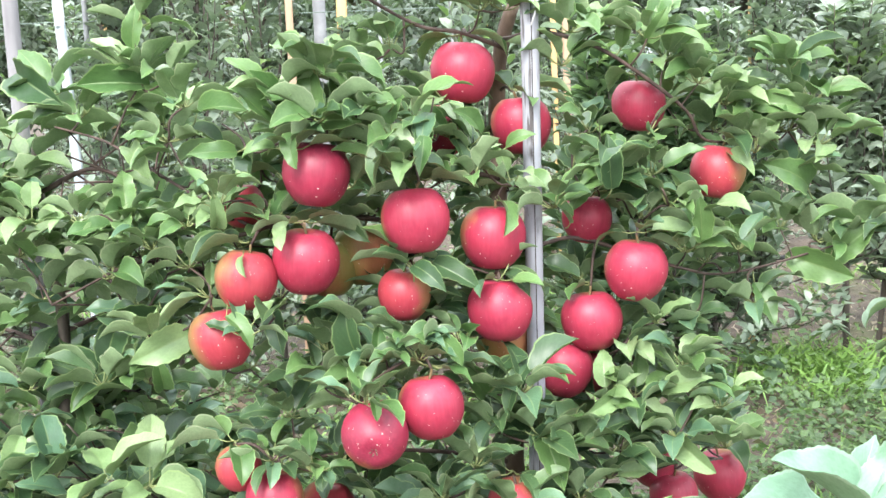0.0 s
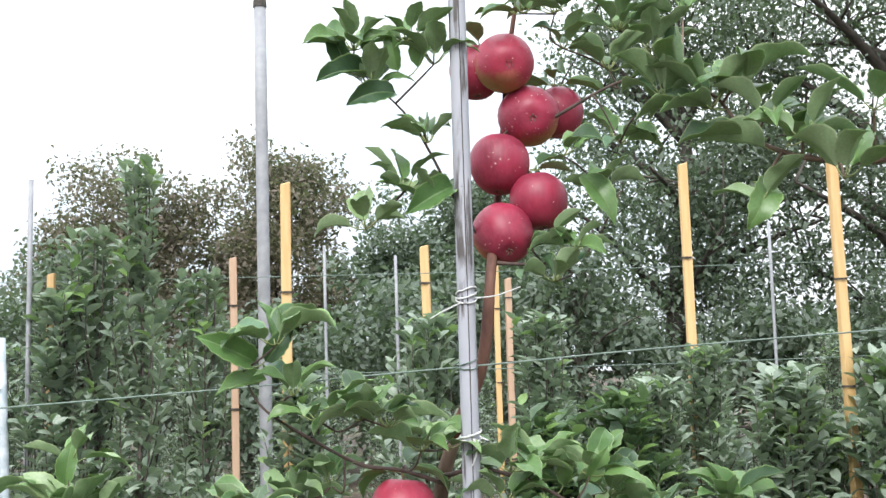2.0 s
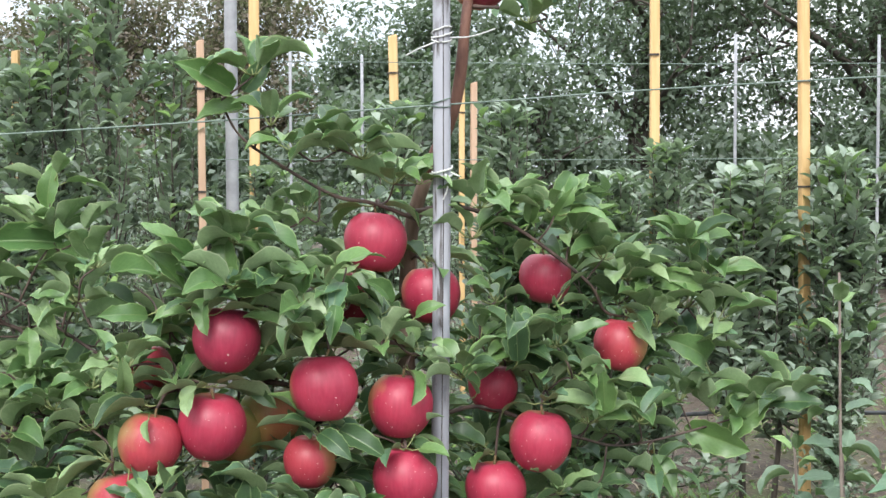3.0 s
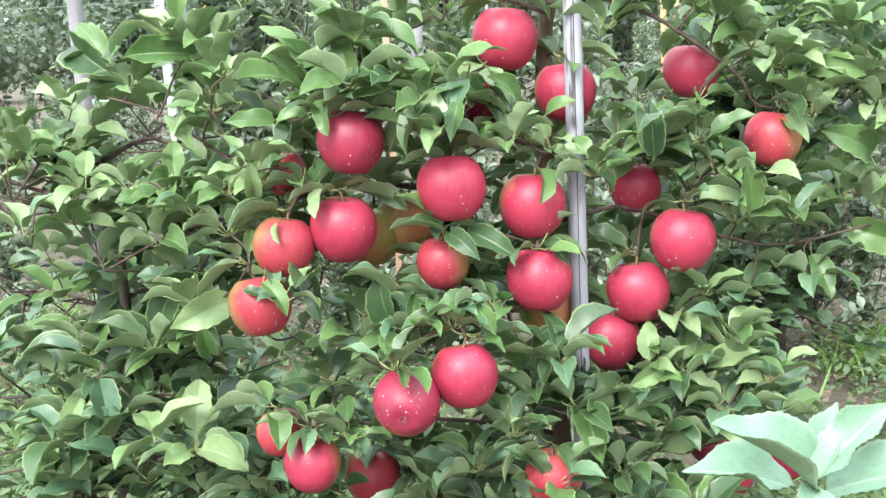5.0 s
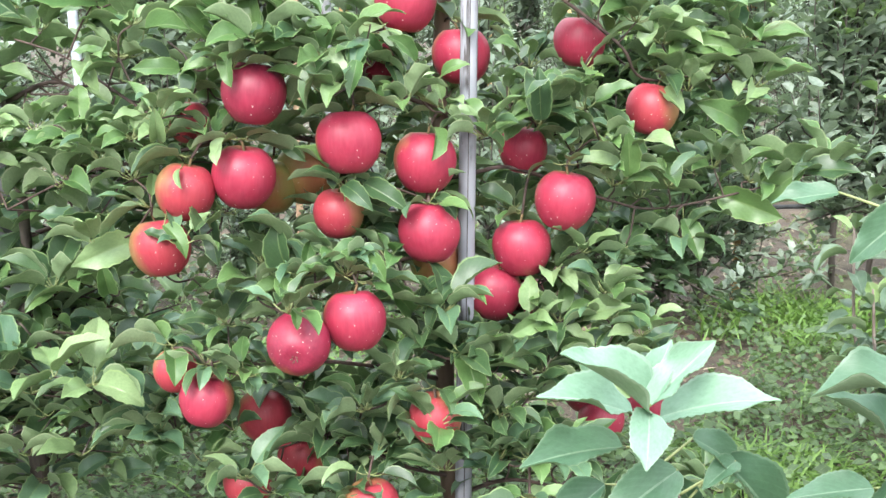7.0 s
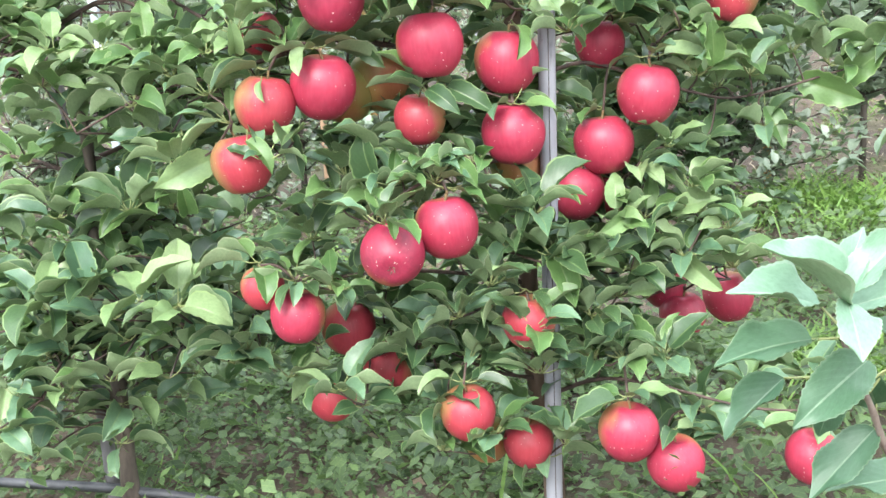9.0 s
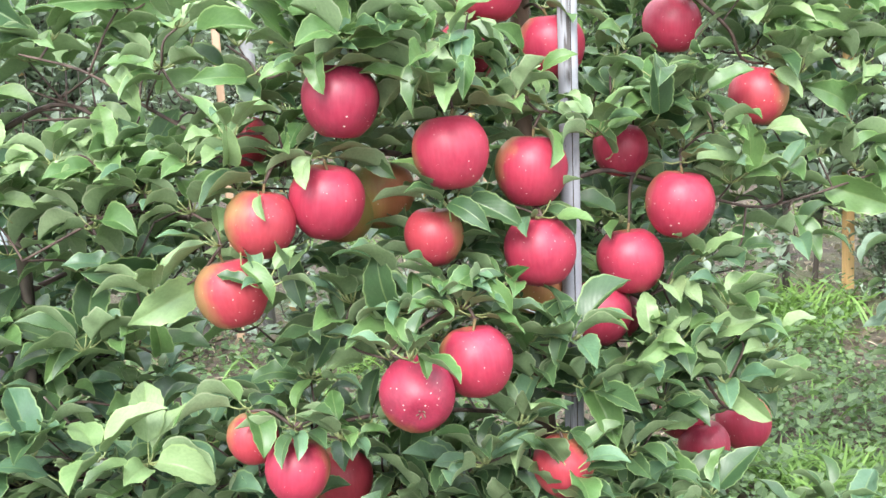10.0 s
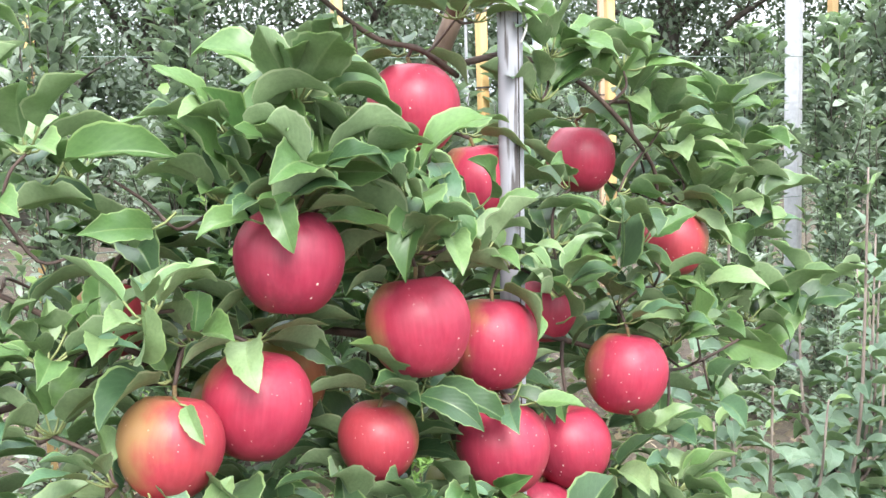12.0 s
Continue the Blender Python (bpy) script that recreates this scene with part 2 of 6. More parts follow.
stem_mat = plain_material("apple_stem", (0.16, 0.10, 0.05), (0.26, 0.20, 0.08), 0.7, 200)
calyx_mat = plain_material("apple_calyx", (0.05, 0.035, 0.025), (0.30, 0.24, 0.16), 0.9, 400)
yellow_wood = plain_material("yellow_stake_wood", (0.54, 0.33, 0.13), (0.70, 0.48, 0.24), 0.65, 50, 0, (1, 1, 0.08))
brown_wood = plain_material("weathered_pink_wood", (0.42, 0.27, 0.18), (0.55, 0.38, 0.27), 0.75, 50, 0, (1, 1, 0.08))
galvanised = plain_material("dull_galvanised_steel", (0.26, 0.265, 0.285), (0.36, 0.365, 0.385), 0.6, 30, 0.0)
concrete_post = plain_material("pale_concrete", (0.38, 0.39, 0.42), (0.52, 0.53, 0.56), 0.85, 45)
white_plastic = plain_material("white_plastic_sleeve", (0.34, 0.40, 0.44), (0.66, 0.70, 0.74), 0.45, 26)
wire_mat = plain_material("green_coated_wire", (0.10, 0.15, 0.12), (0.20, 0.25, 0.22), 0.5, 60)
steel_wire = plain_material("bright_wire", (0.40, 0.42, 0.43), (0.60, 0.62, 0.64), 0.4, 60, 0.6)
twine_mat = plain_material("pale_twine", (0.50, 0.50, 0.50), (0.74, 0.74, 0.72), 0.9, 300)
neighbour_stake_mat = plain_material("mauve_grey_stake", (0.21, 0.20, 0.215), (0.34, 0.325, 0.34), 0.8, 60, 0, (1, 1, 0.12))
tie_mat = plain_material("dark_rubber_tie", (0.03, 0.028, 0.026), (0.10, 0.07, 0.05), 0.7, 80)
hose_mat = plain_material("black_drip_hose", (0.035, 0.038, 0.045), (0.085, 0.09, 0.10), 0.5, 40)


def stake_material():
    """Pale grey sleeve with dark scuffs along its length and a fine lengthwise seam."""
    m, nt, p = material("pale_grey_scuffed_stake")
    pos = coords(nt)
    long = noise_node(nt, 120.0, 4, scaled(nt, pos, (1, 1, 0.07)))
    blot = noise_node(nt, 26.0, 4, scaled(nt, pos, (1, 1, 0.35)))
    speck = noise_node(nt, 240.0, 2, scaled(nt, pos, (1, 1, 0.35)))
    col = mix_rgb(nt, blot, (0.27, 0.275, 0.31), (0.44, 0.445, 0.49))
    dark = math_node(nt, "MULTIPLY", ramp(nt, long, (0.52, 0.0), (0.60, 1.0)), ramp(nt, blot, (0.46, 0.0), (0.56, 1.0)))
    col = mix_rgb(nt, dark, col, (0.10, 0.09, 0.09))
    col = mix_rgb(nt, math_node(nt, "MULTIPLY", ramp(nt, speck, (0.70, 0.0), (0.76, 1.0)), 0.7), col, (0.14, 0.12, 0.10))
    nt.links.new(col, p.inputs["Base Color"])
    p.inputs["Roughness"].default_value = 0.75
    p.inputs["Specular IOR Level"].default_value = 0.3
    bump(nt, long, 0.4, 0.001, p)
    return m


hero_stake_mat = stake_material()


def ground_material():
    m, nt, p = material("orchard_soil")
    pos = coords(nt)
    big = noise_node(nt, 0.9, 5, pos)
    mid = noise_node(nt, 7.0, 6, pos, 0.65)
    fine = noise_node(nt, 70.0, 5, pos, 0.7)
    col = mix_rgb(nt, ramp(nt, mid, (0.32, 0.0), (0.68, 1.0)), (0.046, 0.034, 0.026), (0.125, 0.094, 0.068))
    col = mix_rgb(nt, ramp(nt, fine, (0.56, 0.0), (0.72, 0.7)), col, (0.24, 0.195, 0.15))
    col = mix_rgb(nt, ramp(nt, fine, (0.30, 0.6), (0.42, 0.0)), col, (0.05, 0.035, 0.028))
    moss = math_node(nt, "MULTIPLY", ramp(nt, big, (0.52, 0.0), (0.62, 1.0)), ramp(nt, mid, (0.40, 0.0), (0.60, 1.0)))
    col = mix_rgb(nt, math_node(nt, "MULTIPLY", moss, 0.7), col, (0.085, 0.120, 0.035))
    nt.links.new(col, p.inputs["Base Color"])
    p.inputs["Roughness"].default_value = 0.95
    both = math_node(nt, "ADD", mid, math_node(nt, "MULTIPLY", fine, 0.4))
    bump(nt, both, 0.9, 0.03, p)
    return m


soil_mat = ground_material()
dead_leaf_mat = leaf_material("leaf_dead", (0.045, 0.030, 0.022), (0.26, 0.19, 0.13), (0.2, 0.15, 0.1), True, gloss=0.7)
straw_mat = plain_material("dry_straw", (0.34, 0.27, 0.18), (0.50, 0.43, 0.32), 0.9, 200)


# ---- geometry helpers ----
def grow(points, steps=6):
    """A smooth line through the points (Catmull-Rom)."""
    pts = [np.array(p, float) for p in points]
    if len(pts) < 3:
        return [pts[0] + (pts[-1] - pts[0]) * i / steps for i in range(steps + 1)]
    ext = [2 * pts[0] - pts[1]] + pts + [2 * pts[-1] - pts[-2]]
    out = []
    for i in range(1, len(ext) - 2):
        a, b, c, d = ext[i - 1:i + 3]
        for k in range(steps):
            t = k / steps
            out.append(0.5 * (2 * b + (c - a) * t + (2 * a - 5 * b + 4 * c - d) * t * t + (3 * b - a - 3 * c + d) * t ** 3))
    return out + [pts[-1]]


def tube(points, r0, r1, sides=7, knots=0.0, rng=None):
    """Vertices and faces of a tapered round rod along a line."""
    pts = np.array(points)
    n = len(pts)
    tan = np.gradient(pts, axis=0)
    tan /= np.linalg.norm(tan, axis=1)[:, None] + 1e-9
    ref = np.array([0.31, 0.95, 0.05]) if abs(tan[0][1]) < 0.9 else np.array([1.0, 0, 0])
    verts, faces = [], []
    for i in range(n):
        u = np.cross(tan[i], ref)
        u /= np.linalg.norm(u) + 1e-9
        v = np.cross(tan[i], u)
        r = r0 + (r1 - r0) * i / max(1, n - 1)
        if rng is not None:
            r *= 1 + knots * (rng.random() - 0.5)
        for k in range(sides):
            a = 2 * math.pi * k / sides
            verts.append(pts[i] + r * (math.cos(a) * u + math.sin(a) * v))
    for i in range(n - 1):
        for k in range(sides):
            a, b = i * sides + k, i * sides + (k + 1) % sides
            faces.append((a, b, b + sides, a + sides))
    faces.append(tuple(range(sides))[::-1])
    faces.append(tuple(range((n - 1) * sides, n * sides)))
    return verts, faces


def mesh_of(name, pieces, mat, smooth=True):
    """One mesh out of several (vertices, faces) pieces."""
    verts, faces = [], []
    for v, f in pieces:
        k = len(verts)
        verts.extend(tuple(map(float, p)) for p in v)
        faces.extend(tuple(i + k for i in q) for q in f)
    me = bpy.data.meshes.new(name)
    me.from_pydata(verts, [], faces)
    me.materials.append(mat)
    if smooth:
        me.polygons.foreach_set("use_smooth", [True] * len(me.polygons))
    return me


def part(name, data, parent=None, label="", kind=""):
    ob = new(name, data)
    ob.parent = parent
    return tagged(ob, label, kind=kind)


def part_bm(name, bm, mat, parent=None, label="", smooth=False):
    me = bpy.data.meshes.new(name)
    bm.to_mesh(me)
    bm.free()
    me.materials.append(mat)
    if smooth:
        me.polygons.foreach_set("use_smooth", [True] * len(me.polygons))
    return part(name, me, parent, label)


# ---- leaves ----
def leaf_template(rows, cols, width, fold, curl, wave, phase, twist=0.0, double=False, teeth=0.0, point=0.0):
    """A blade of unit length along +Y, creased at the midrib, with a ruffled edge and a drawn-out tip.
    Returns vertices, quads, uv and which quads are the underside."""
    s = np.linspace(0, 1, rows + 1)
    half = width * 2.36 * s ** 0.55 * (1 - s) ** 0.82 + 0.004
    half = half * (1 - point * np.clip((s - 0.70) / 0.22, 0, 1))
    ang = curl * s ** 1.3
    y = np.concatenate([[0], np.cumsum(np.cos((ang[1:] + ang[:-1]) / 2) / rows)])
    z = np.concatenate([[0], -np.cumsum(np.sin((ang[1:] + ang[:-1]) / 2) / rows)])
    lanes = {6: (-1, -0.66, -0.10, 0, 0.10, 0.66, 1), 8: (-1, -0.82, -0.45, -0.07, 0, 0.07, 0.45, 0.82, 1)}.get(cols, [2 * k / cols - 1 for k in range(cols + 1)])
    verts, uv = [], []
    for i in range(rows + 1):
        for u in lanes:
            h = half[i] * (1 + (teeth * (1 if i % 2 else -1) if abs(u) > 0.9 else 0))
            late = 1.9 if u > 0 else 0
            ruffle = math.sin(s[i] * 8.5 + phase + late) + (0.4 * math.sin(s[i] * 17.0 + 2.3 * phase + 1.7 * late) if rows > 8 else 0)
            lift = fold * (0.75 * abs(u) + 0.25 * u ** 4) * half[i] + wave * ruffle * u * u * half[i] * (0.6 + 0.8 * s[i])
            roll_ = twist * s[i]
            dx, dz = u * h * math.cos(roll_) - lift * math.sin(roll_), u * h * math.sin(roll_) + lift * math.cos(roll_)
            verts.append((dx, y[i] + dz * math.sin(ang[i]), z[i] + dz * math.cos(ang[i])))
            uv.append((0.5 + u / 2, s[i]))
    quads = [(i * (cols + 1) + k, i * (cols + 1) + k + 1, (i + 1) * (cols + 1) + k + 1, (i + 1) * (cols + 1) + k)
             for i in range(rows) for k in range(cols)]
    under = [0] * len(quads)
    if double:
        n, m = len(verts), list(quads)
        grid = np.array(verts).reshape(rows + 1, cols + 1, 3)
        nor = np.cross(np.gradient(grid, axis=1), np.gradient(grid, axis=0))
        nor /= np.linalg.norm(nor, axis=2)[:, :, None] + 1e-9
        verts += [tuple(p) for p in (grid - 0.007 * nor).reshape(-1, 3)]
        uv += uv
        quads += [tuple(q[j] + n for j in (0, 3, 2, 1)) for q in m]
        under += [1] * len(m)
    return np.array(verts), quads, np.array(uv), under, np.array((0.0, y[-1], z[-1]))


trng = random.Random(11)
BIG = [leaf_template(13, 6, trng.uniform(0.215, 0.275), trng.uniform(0.3, 1.0), trng.uniform(0.3, 1.5), trng.uniform(0.06, 0.26),
                     trng.uniform(0, 6), trng.uniform(-0.5, 0.5), True, 0.045, trng.uniform(0.2, 0.5)) for _ in range(18)]
NEAR = [leaf_template(30, 8, trng.uniform(0.22, 0.27), trng.uniform(0.35, 0.8), trng.uniform(0.05, 0.5), trng.uniform(0.12, 0.28),
                      trng.uniform(0, 6), trng.uniform(-0.7, 0.7), True, 0.035, trng.uniform(0.25, 0.5)) for _ in range(8)]
SMALL = [leaf_template(3, 2, trng.uniform(0.22, 0.29), trng.uniform(0.2, 0.6), trng.uniform(0.3, 1.6), 0.2, trng.uniform(0, 6), trng.uniform(-.5, .5)) for _ in range(6)]
FAR = [leaf_template(2, 1, trng.uniform(0.24, 0.32), 0, trng.uniform(0.2, 1.0), 0, 0, trng.uniform(-0.5, 0.5)) for _ in range(4)]
BROAD = [leaf_template(2, 1, trng.uniform(0.30, 0.38), 0, trng.uniform(0.2, 1.0), 0, 0, trng.uniform(-0.5, 0.5)) for _ in range(4)]
BLADE = [leaf_template(4, 1, 0.024, 0, trng.uniform(0.3, 1.6), 0, 0) for _ in range(4)]


def frame_of(base, way, roll, size, widen=1.0, face=(0, 0, 1.0)):
    """A 4 x 4 array that puts a unit blade at base, along way."""
    y = np.array(way, float)
    y /= np.linalg.norm(y) + 1e-9
    x = np.cross(y, face)
    if np.linalg.norm(x) < 1e-3:
        x = np.array((1.0, 0, 0))
    x /= np.linalg.norm(x)
    z = np.cross(x, y)
    c, s = math.cos(roll), math.sin(roll)
    x, z = c * x + s * z, c * z - s * x
    m = np.eye(4)
    m[:3, 0], m[:3, 1], m[:3, 2], m[:3, 3] = x * size * widen, y * size, z * size, base
    return m


def leaf_mass(name, placed, templates, mats, pick=lambda k, u: 0):
    """All blades of one crown in one mesh. placed: (matrix, template, tone)."""
    vs, fs, uvs, mi, off = [], [], [], [], 0
    for m, k, tone in placed:
        v, q, uv, under, _ = templates[k]
        vs.append(v @ m[:3, :3].T + m[:3, 3])
        qa = np.array(q)
        fs.append(qa + off)
        uvs.append(uv[qa.ravel()])
        mi.extend(pick(tone, u) for u in under)
        off += len(v)
    v, f, uv = np.concatenate(vs), np.concatenate(fs), np.concatenate(uvs)
    me = bpy.data.meshes.new(name)
    me.vertices.add(len(v))
    me.vertices.foreach_set("co", v.ravel())
    me.loops.add(f.size)
    me.loops.foreach_set("vertex_index", f.ravel().astype(np.int32))
    me.polygons.add(len(f))
    me.polygons.foreach_set("loop_start", np.arange(0, f.size, 4, dtype=np.int32))
    me.polygons.foreach_set("material_index", np.array(mi, dtype=np.int32))
    me.polygons.foreach_set("use_smooth", np.ones(len(f), dtype=bool))
    layer = me.uv_layers.new(name="UVMap")
    me.update(calc_edges=True)
    layer.data.foreach_set("uv", uv.ravel())
    for mm in mats:
        me.materials.append(mm)
    return me


def leaf_cloud(name, base, way, roll, size, kinds, templates, mats):
    """Many blades at once, all of one material."""
    y = way / (np.linalg.norm(way, axis=1)[:, None] + 1e-9)
    x = np.cross(y, (0, 0, 1.0))
    x /= np.linalg.norm(x, axis=1)[:, None] + 1e-9
    z = np.cross(x, y)
    c, s = np.cos(roll)[:, None], np.sin(roll)[:, None]
    x, z = c * x + s * z, c * z - s * x
    m = np.stack([x, y, z], axis=2) * size[:, None, None]
    vs, fs, uvs, off = [], [], [], 0
    for k, (v, q, uv, *_) in enumerate(templates):
        pick = np.where(kinds == k)[0]
        if not len(pick):
            continue
        pts = np.einsum("nij,vj->nvi", m[pick], v) + base[pick][:, None, :]
        qa = np.array(q)
        fs.append((qa[None] + (np.arange(len(pick)) * len(v))[:, None, None] + off).reshape(-1, 4))
        uvs.append(np.tile(uv[qa.ravel()], (len(pick), 1)))
        vs.append(pts.reshape(-1, 3))
        off += len(pick) * len(v)
    v, f, uv = np.concatenate(vs), np.concatenate(fs), np.concatenate(uvs)
    me = bpy.data.meshes.new(name)
    me.vertices.add(len(v))
    me.vertices.foreach_set("co", v.ravel())
    me.loops.add(f.size)
    me.loops.foreach_set("vertex_index", f.ravel().astype(np.int32))
    me.polygons.add(len(f))
    me.polygons.foreach_set("loop_start", np.arange(0, f.size, 4, dtype=np.int32))
    me.polygons.foreach_set("use_smooth", np.ones(len(f), dtype=bool))
    layer = me.uv_layers.new(name="UVMap")
    me.update(calc_edges=True)
    layer.data.foreach_set("uv", uv.ravel())
    for mm in mats:
        me.materials.append(mm)
    return me


# ---- ground ----
def spaced(limit, near, step):
    out, x, d = [], 0.0, step
    while x < limit:
        out.append(x)
        if x > near:
            d *= 1.35
        x += d
    return out + [limit]


def build_ground():
    xs = [-x for x in spaced(600, 5, 0.14)[:0:-1]] + spaced(600, 6, 0.14)
    ys = [-y for y in spaced(600, 1.5, 0.2)[:0:-1]] + spaced(600, 8, 0.14)
    verts = []
    for y in ys:
        for x in xs:
            near = max(0.0, 1 - math.hypot(x, y - 3) / 14)
            z = 0.045 * near * (noise.noise(Vector((x * 1.3, y * 1.3, 0))) + 0.5 * noise.noise(Vector((x * 4, y * 4, 2))))
            verts.append((x, y, z - 0.01))
    w = len(xs)
    faces = [(j * w + i, j * w + i + 1, (j + 1) * w + i + 1, (j + 1) * w + i) for j in range(len(ys) - 1) for i in range(w - 1)]
    me = mesh_of("ground", [(verts, faces)], soil_mat)
    return tagged(part("ground", me), "brown orchard soil with litter and moss", "ground", kind="structure")


ground = build_ground()


def soil_z(x, y):
    near = max(0.0, 1 - math.hypot(x, y - 3) / 14)
    return 0.045 * near * (noise.noise(Vector((x * 1.3, y * 1.3, 0))) + 0.5 * noise.noise(Vector((x * 4, y * 4, 2)))) - 0.01


def litter():
    rng = random.Random(5)
    grass, weeds, straw = [], [], []
    # grass tufts in the alley
    for _ in range(300):
        x, y = rng.uniform(-2.6, 4.5), rng.choice((rng.gauss(2.75, 0.28), rng.gauss(4.75, 0.3)))
        if (noise.noise(Vector((x * 1.5, y * 1.5, 9))) < -0.05 and rng.random() < 0.85) or (0.3 < x < 2.0 and y < 4.0):
            continue
        for _ in range(rng.randint(14, 28)):
            a = rng.uniform(0, 6.28)
            b = (x + rng.gauss(0, 0.035), y + rng.gauss(0, 0.035))
            way = (math.cos(a) * 0.6, math.sin(a) * 0.6, rng.uniform(0.5, 1.4))
            grass.append((frame_of((*b, soil_z(*b)), way, rng.uniform(-1, 1), rng.uniform(0.05, 0.14)), rng.randrange(4), 0))
    # bright clumps behind the row's gaps
    for _ in range(85):
        if rng.random() < 0.38:
            x, y = rng.gauss(0.78, 0.10), rng.gauss(2.15, 0.08)
        else:
            x, y = rng.gauss(1.14, 0.11), rng.gauss(3.45, 0.14)
        for _ in range(rng.randint(12, 22)):
            a = rng.uniform(0, 6.28)
            b = (x + rng.gauss(0, 0.03), y + rng.gauss(0, 0.03))
            grass.append((frame_of((*b, soil_z(*b)), (math.cos(a) * 0.6, math.sin(a) * 0.6, rng.uniform(0.5, 1.4)), rng.uniform(-1, 1), rng.uniform(0.05, 0.15)), rng.randrange(4), 0))
    # broad-leaved weeds, thick under the rows
    for _ in range(12500):
        band = rng.random()
        if band < 0.62:
            x, y = rng.gauss(-0.1, 1.0), rng.gauss(2.35, 0.62)
            if y < 0.6:
                continue
        elif band < 0.82:
            x, y = rng.uniform(-2.5, 5), rng.gauss(3.1, 0.3)
        else:
            x, y = rng.uniform(-4, 8), rng.uniform(4.2, 9)
        if noise.noise(Vector((x * 1.2, y * 1.2, 3))) < (-0.30 if x < 1.2 and y < 3.2 else -0.08):
            continue
        h = rng.uniform(0.0, 0.10) if rng.random() < 0.65 else rng.uniform(0.08, 0.30)
        foot = soil_z(x, y)
        for _ in range(rng.randint(5, 11)):
            a = rng.uniform(0, 6.28)
            base = (x + rng.gauss(0, 0.02), y + rng.gauss(0, 0.02), foot + h * rng.random())
            weeds.append((*base, math.cos(a), math.sin(a), rng.uniform(-0.3, 1.2), rng.uniform(-0.9, 0.9), rng.uniform(0.009, 0.021) if rng.random() < 0.7 else rng.uniform(0.021, 0.036), rng.randrange(4)))
    for _ in range(5200):
        x, y = rng.uniform(-2, 6), rng.choice((rng.gauss(3.9, 0.45), rng.uniform(2.0, 6.5)))
        a = rng.uniform(0, 6.28)
        straw.append((frame_of((x, y, soil_z(x, y) + rng.uniform(0.002, 0.012)), (math.cos(a), math.sin(a), rng.uniform(-0.05, 0.12)), rng.uniform(-0.5, 0.5), rng.uniform(0.02, 0.07), 1.2), rng.randrange(4), 0))
    dead = []
    for _ in range(5200):
        x, y = rng.uniform(-1.5, 3.2), rng.gauss(3.4, 1.0)
        if y < 1.3:
            continue
        a = rng.uniform(0, 6.28)
        dead.append((frame_of((x, y, soil_z(x, y) + rng.uniform(0.002, 0.014)), (math.cos(a), math.sin(a), rng.uniform(-0.2, 0.5)), rng.uniform(-1.2, 1.2), rng.uniform(0.012, 0.040), 1.3), rng.randrange(4), 0))
    tagged(part("leaf_litter", leaf_mass("leaf_litter", dead, FAR, [dead_leaf_mat])), "curled brown dead leaves on the soil", "litter", kind="stuff")
    # pale bent stalks standing among the weeds
    for _ in range(420):
        x, y = rng.uniform(-1.9, 1.5), rng.uniform(1.6, 3.2)
        a = rng.uniform(0, 6.28)
        grass.append((frame_of((x, y, soil_z(x, y)), (math.cos(a) * 0.5, math.sin(a) * 0.5, rng.uniform(0.3, 1.3)), rng.uniform(-1, 1), rng.uniform(0.06, 0.20), 0.6), rng.randrange(4), 0))
    w = np.array(weeds)
    tagged(part("grass", leaf_mass("grass", grass, BLADE, [grass_mat])), "bright green grass tufts in the alley", "grass", kind="stuff")
    tagged(part("weeds", leaf_cloud("weeds", w[:, :3], w[:, 3:6], w[:, 6], w[:, 7], w[:, 8].astype(int), BROAD, [weed_mat])), "low broad-leaved green weeds on the soil", "weeds", kind="stuff")
    tagged(part("straw_litter", leaf_mass("straw_litter", straw, BLADE, [straw_mat])), "dry straw and stalk litter on bare soil", "litter", kind="stuff")


litter()


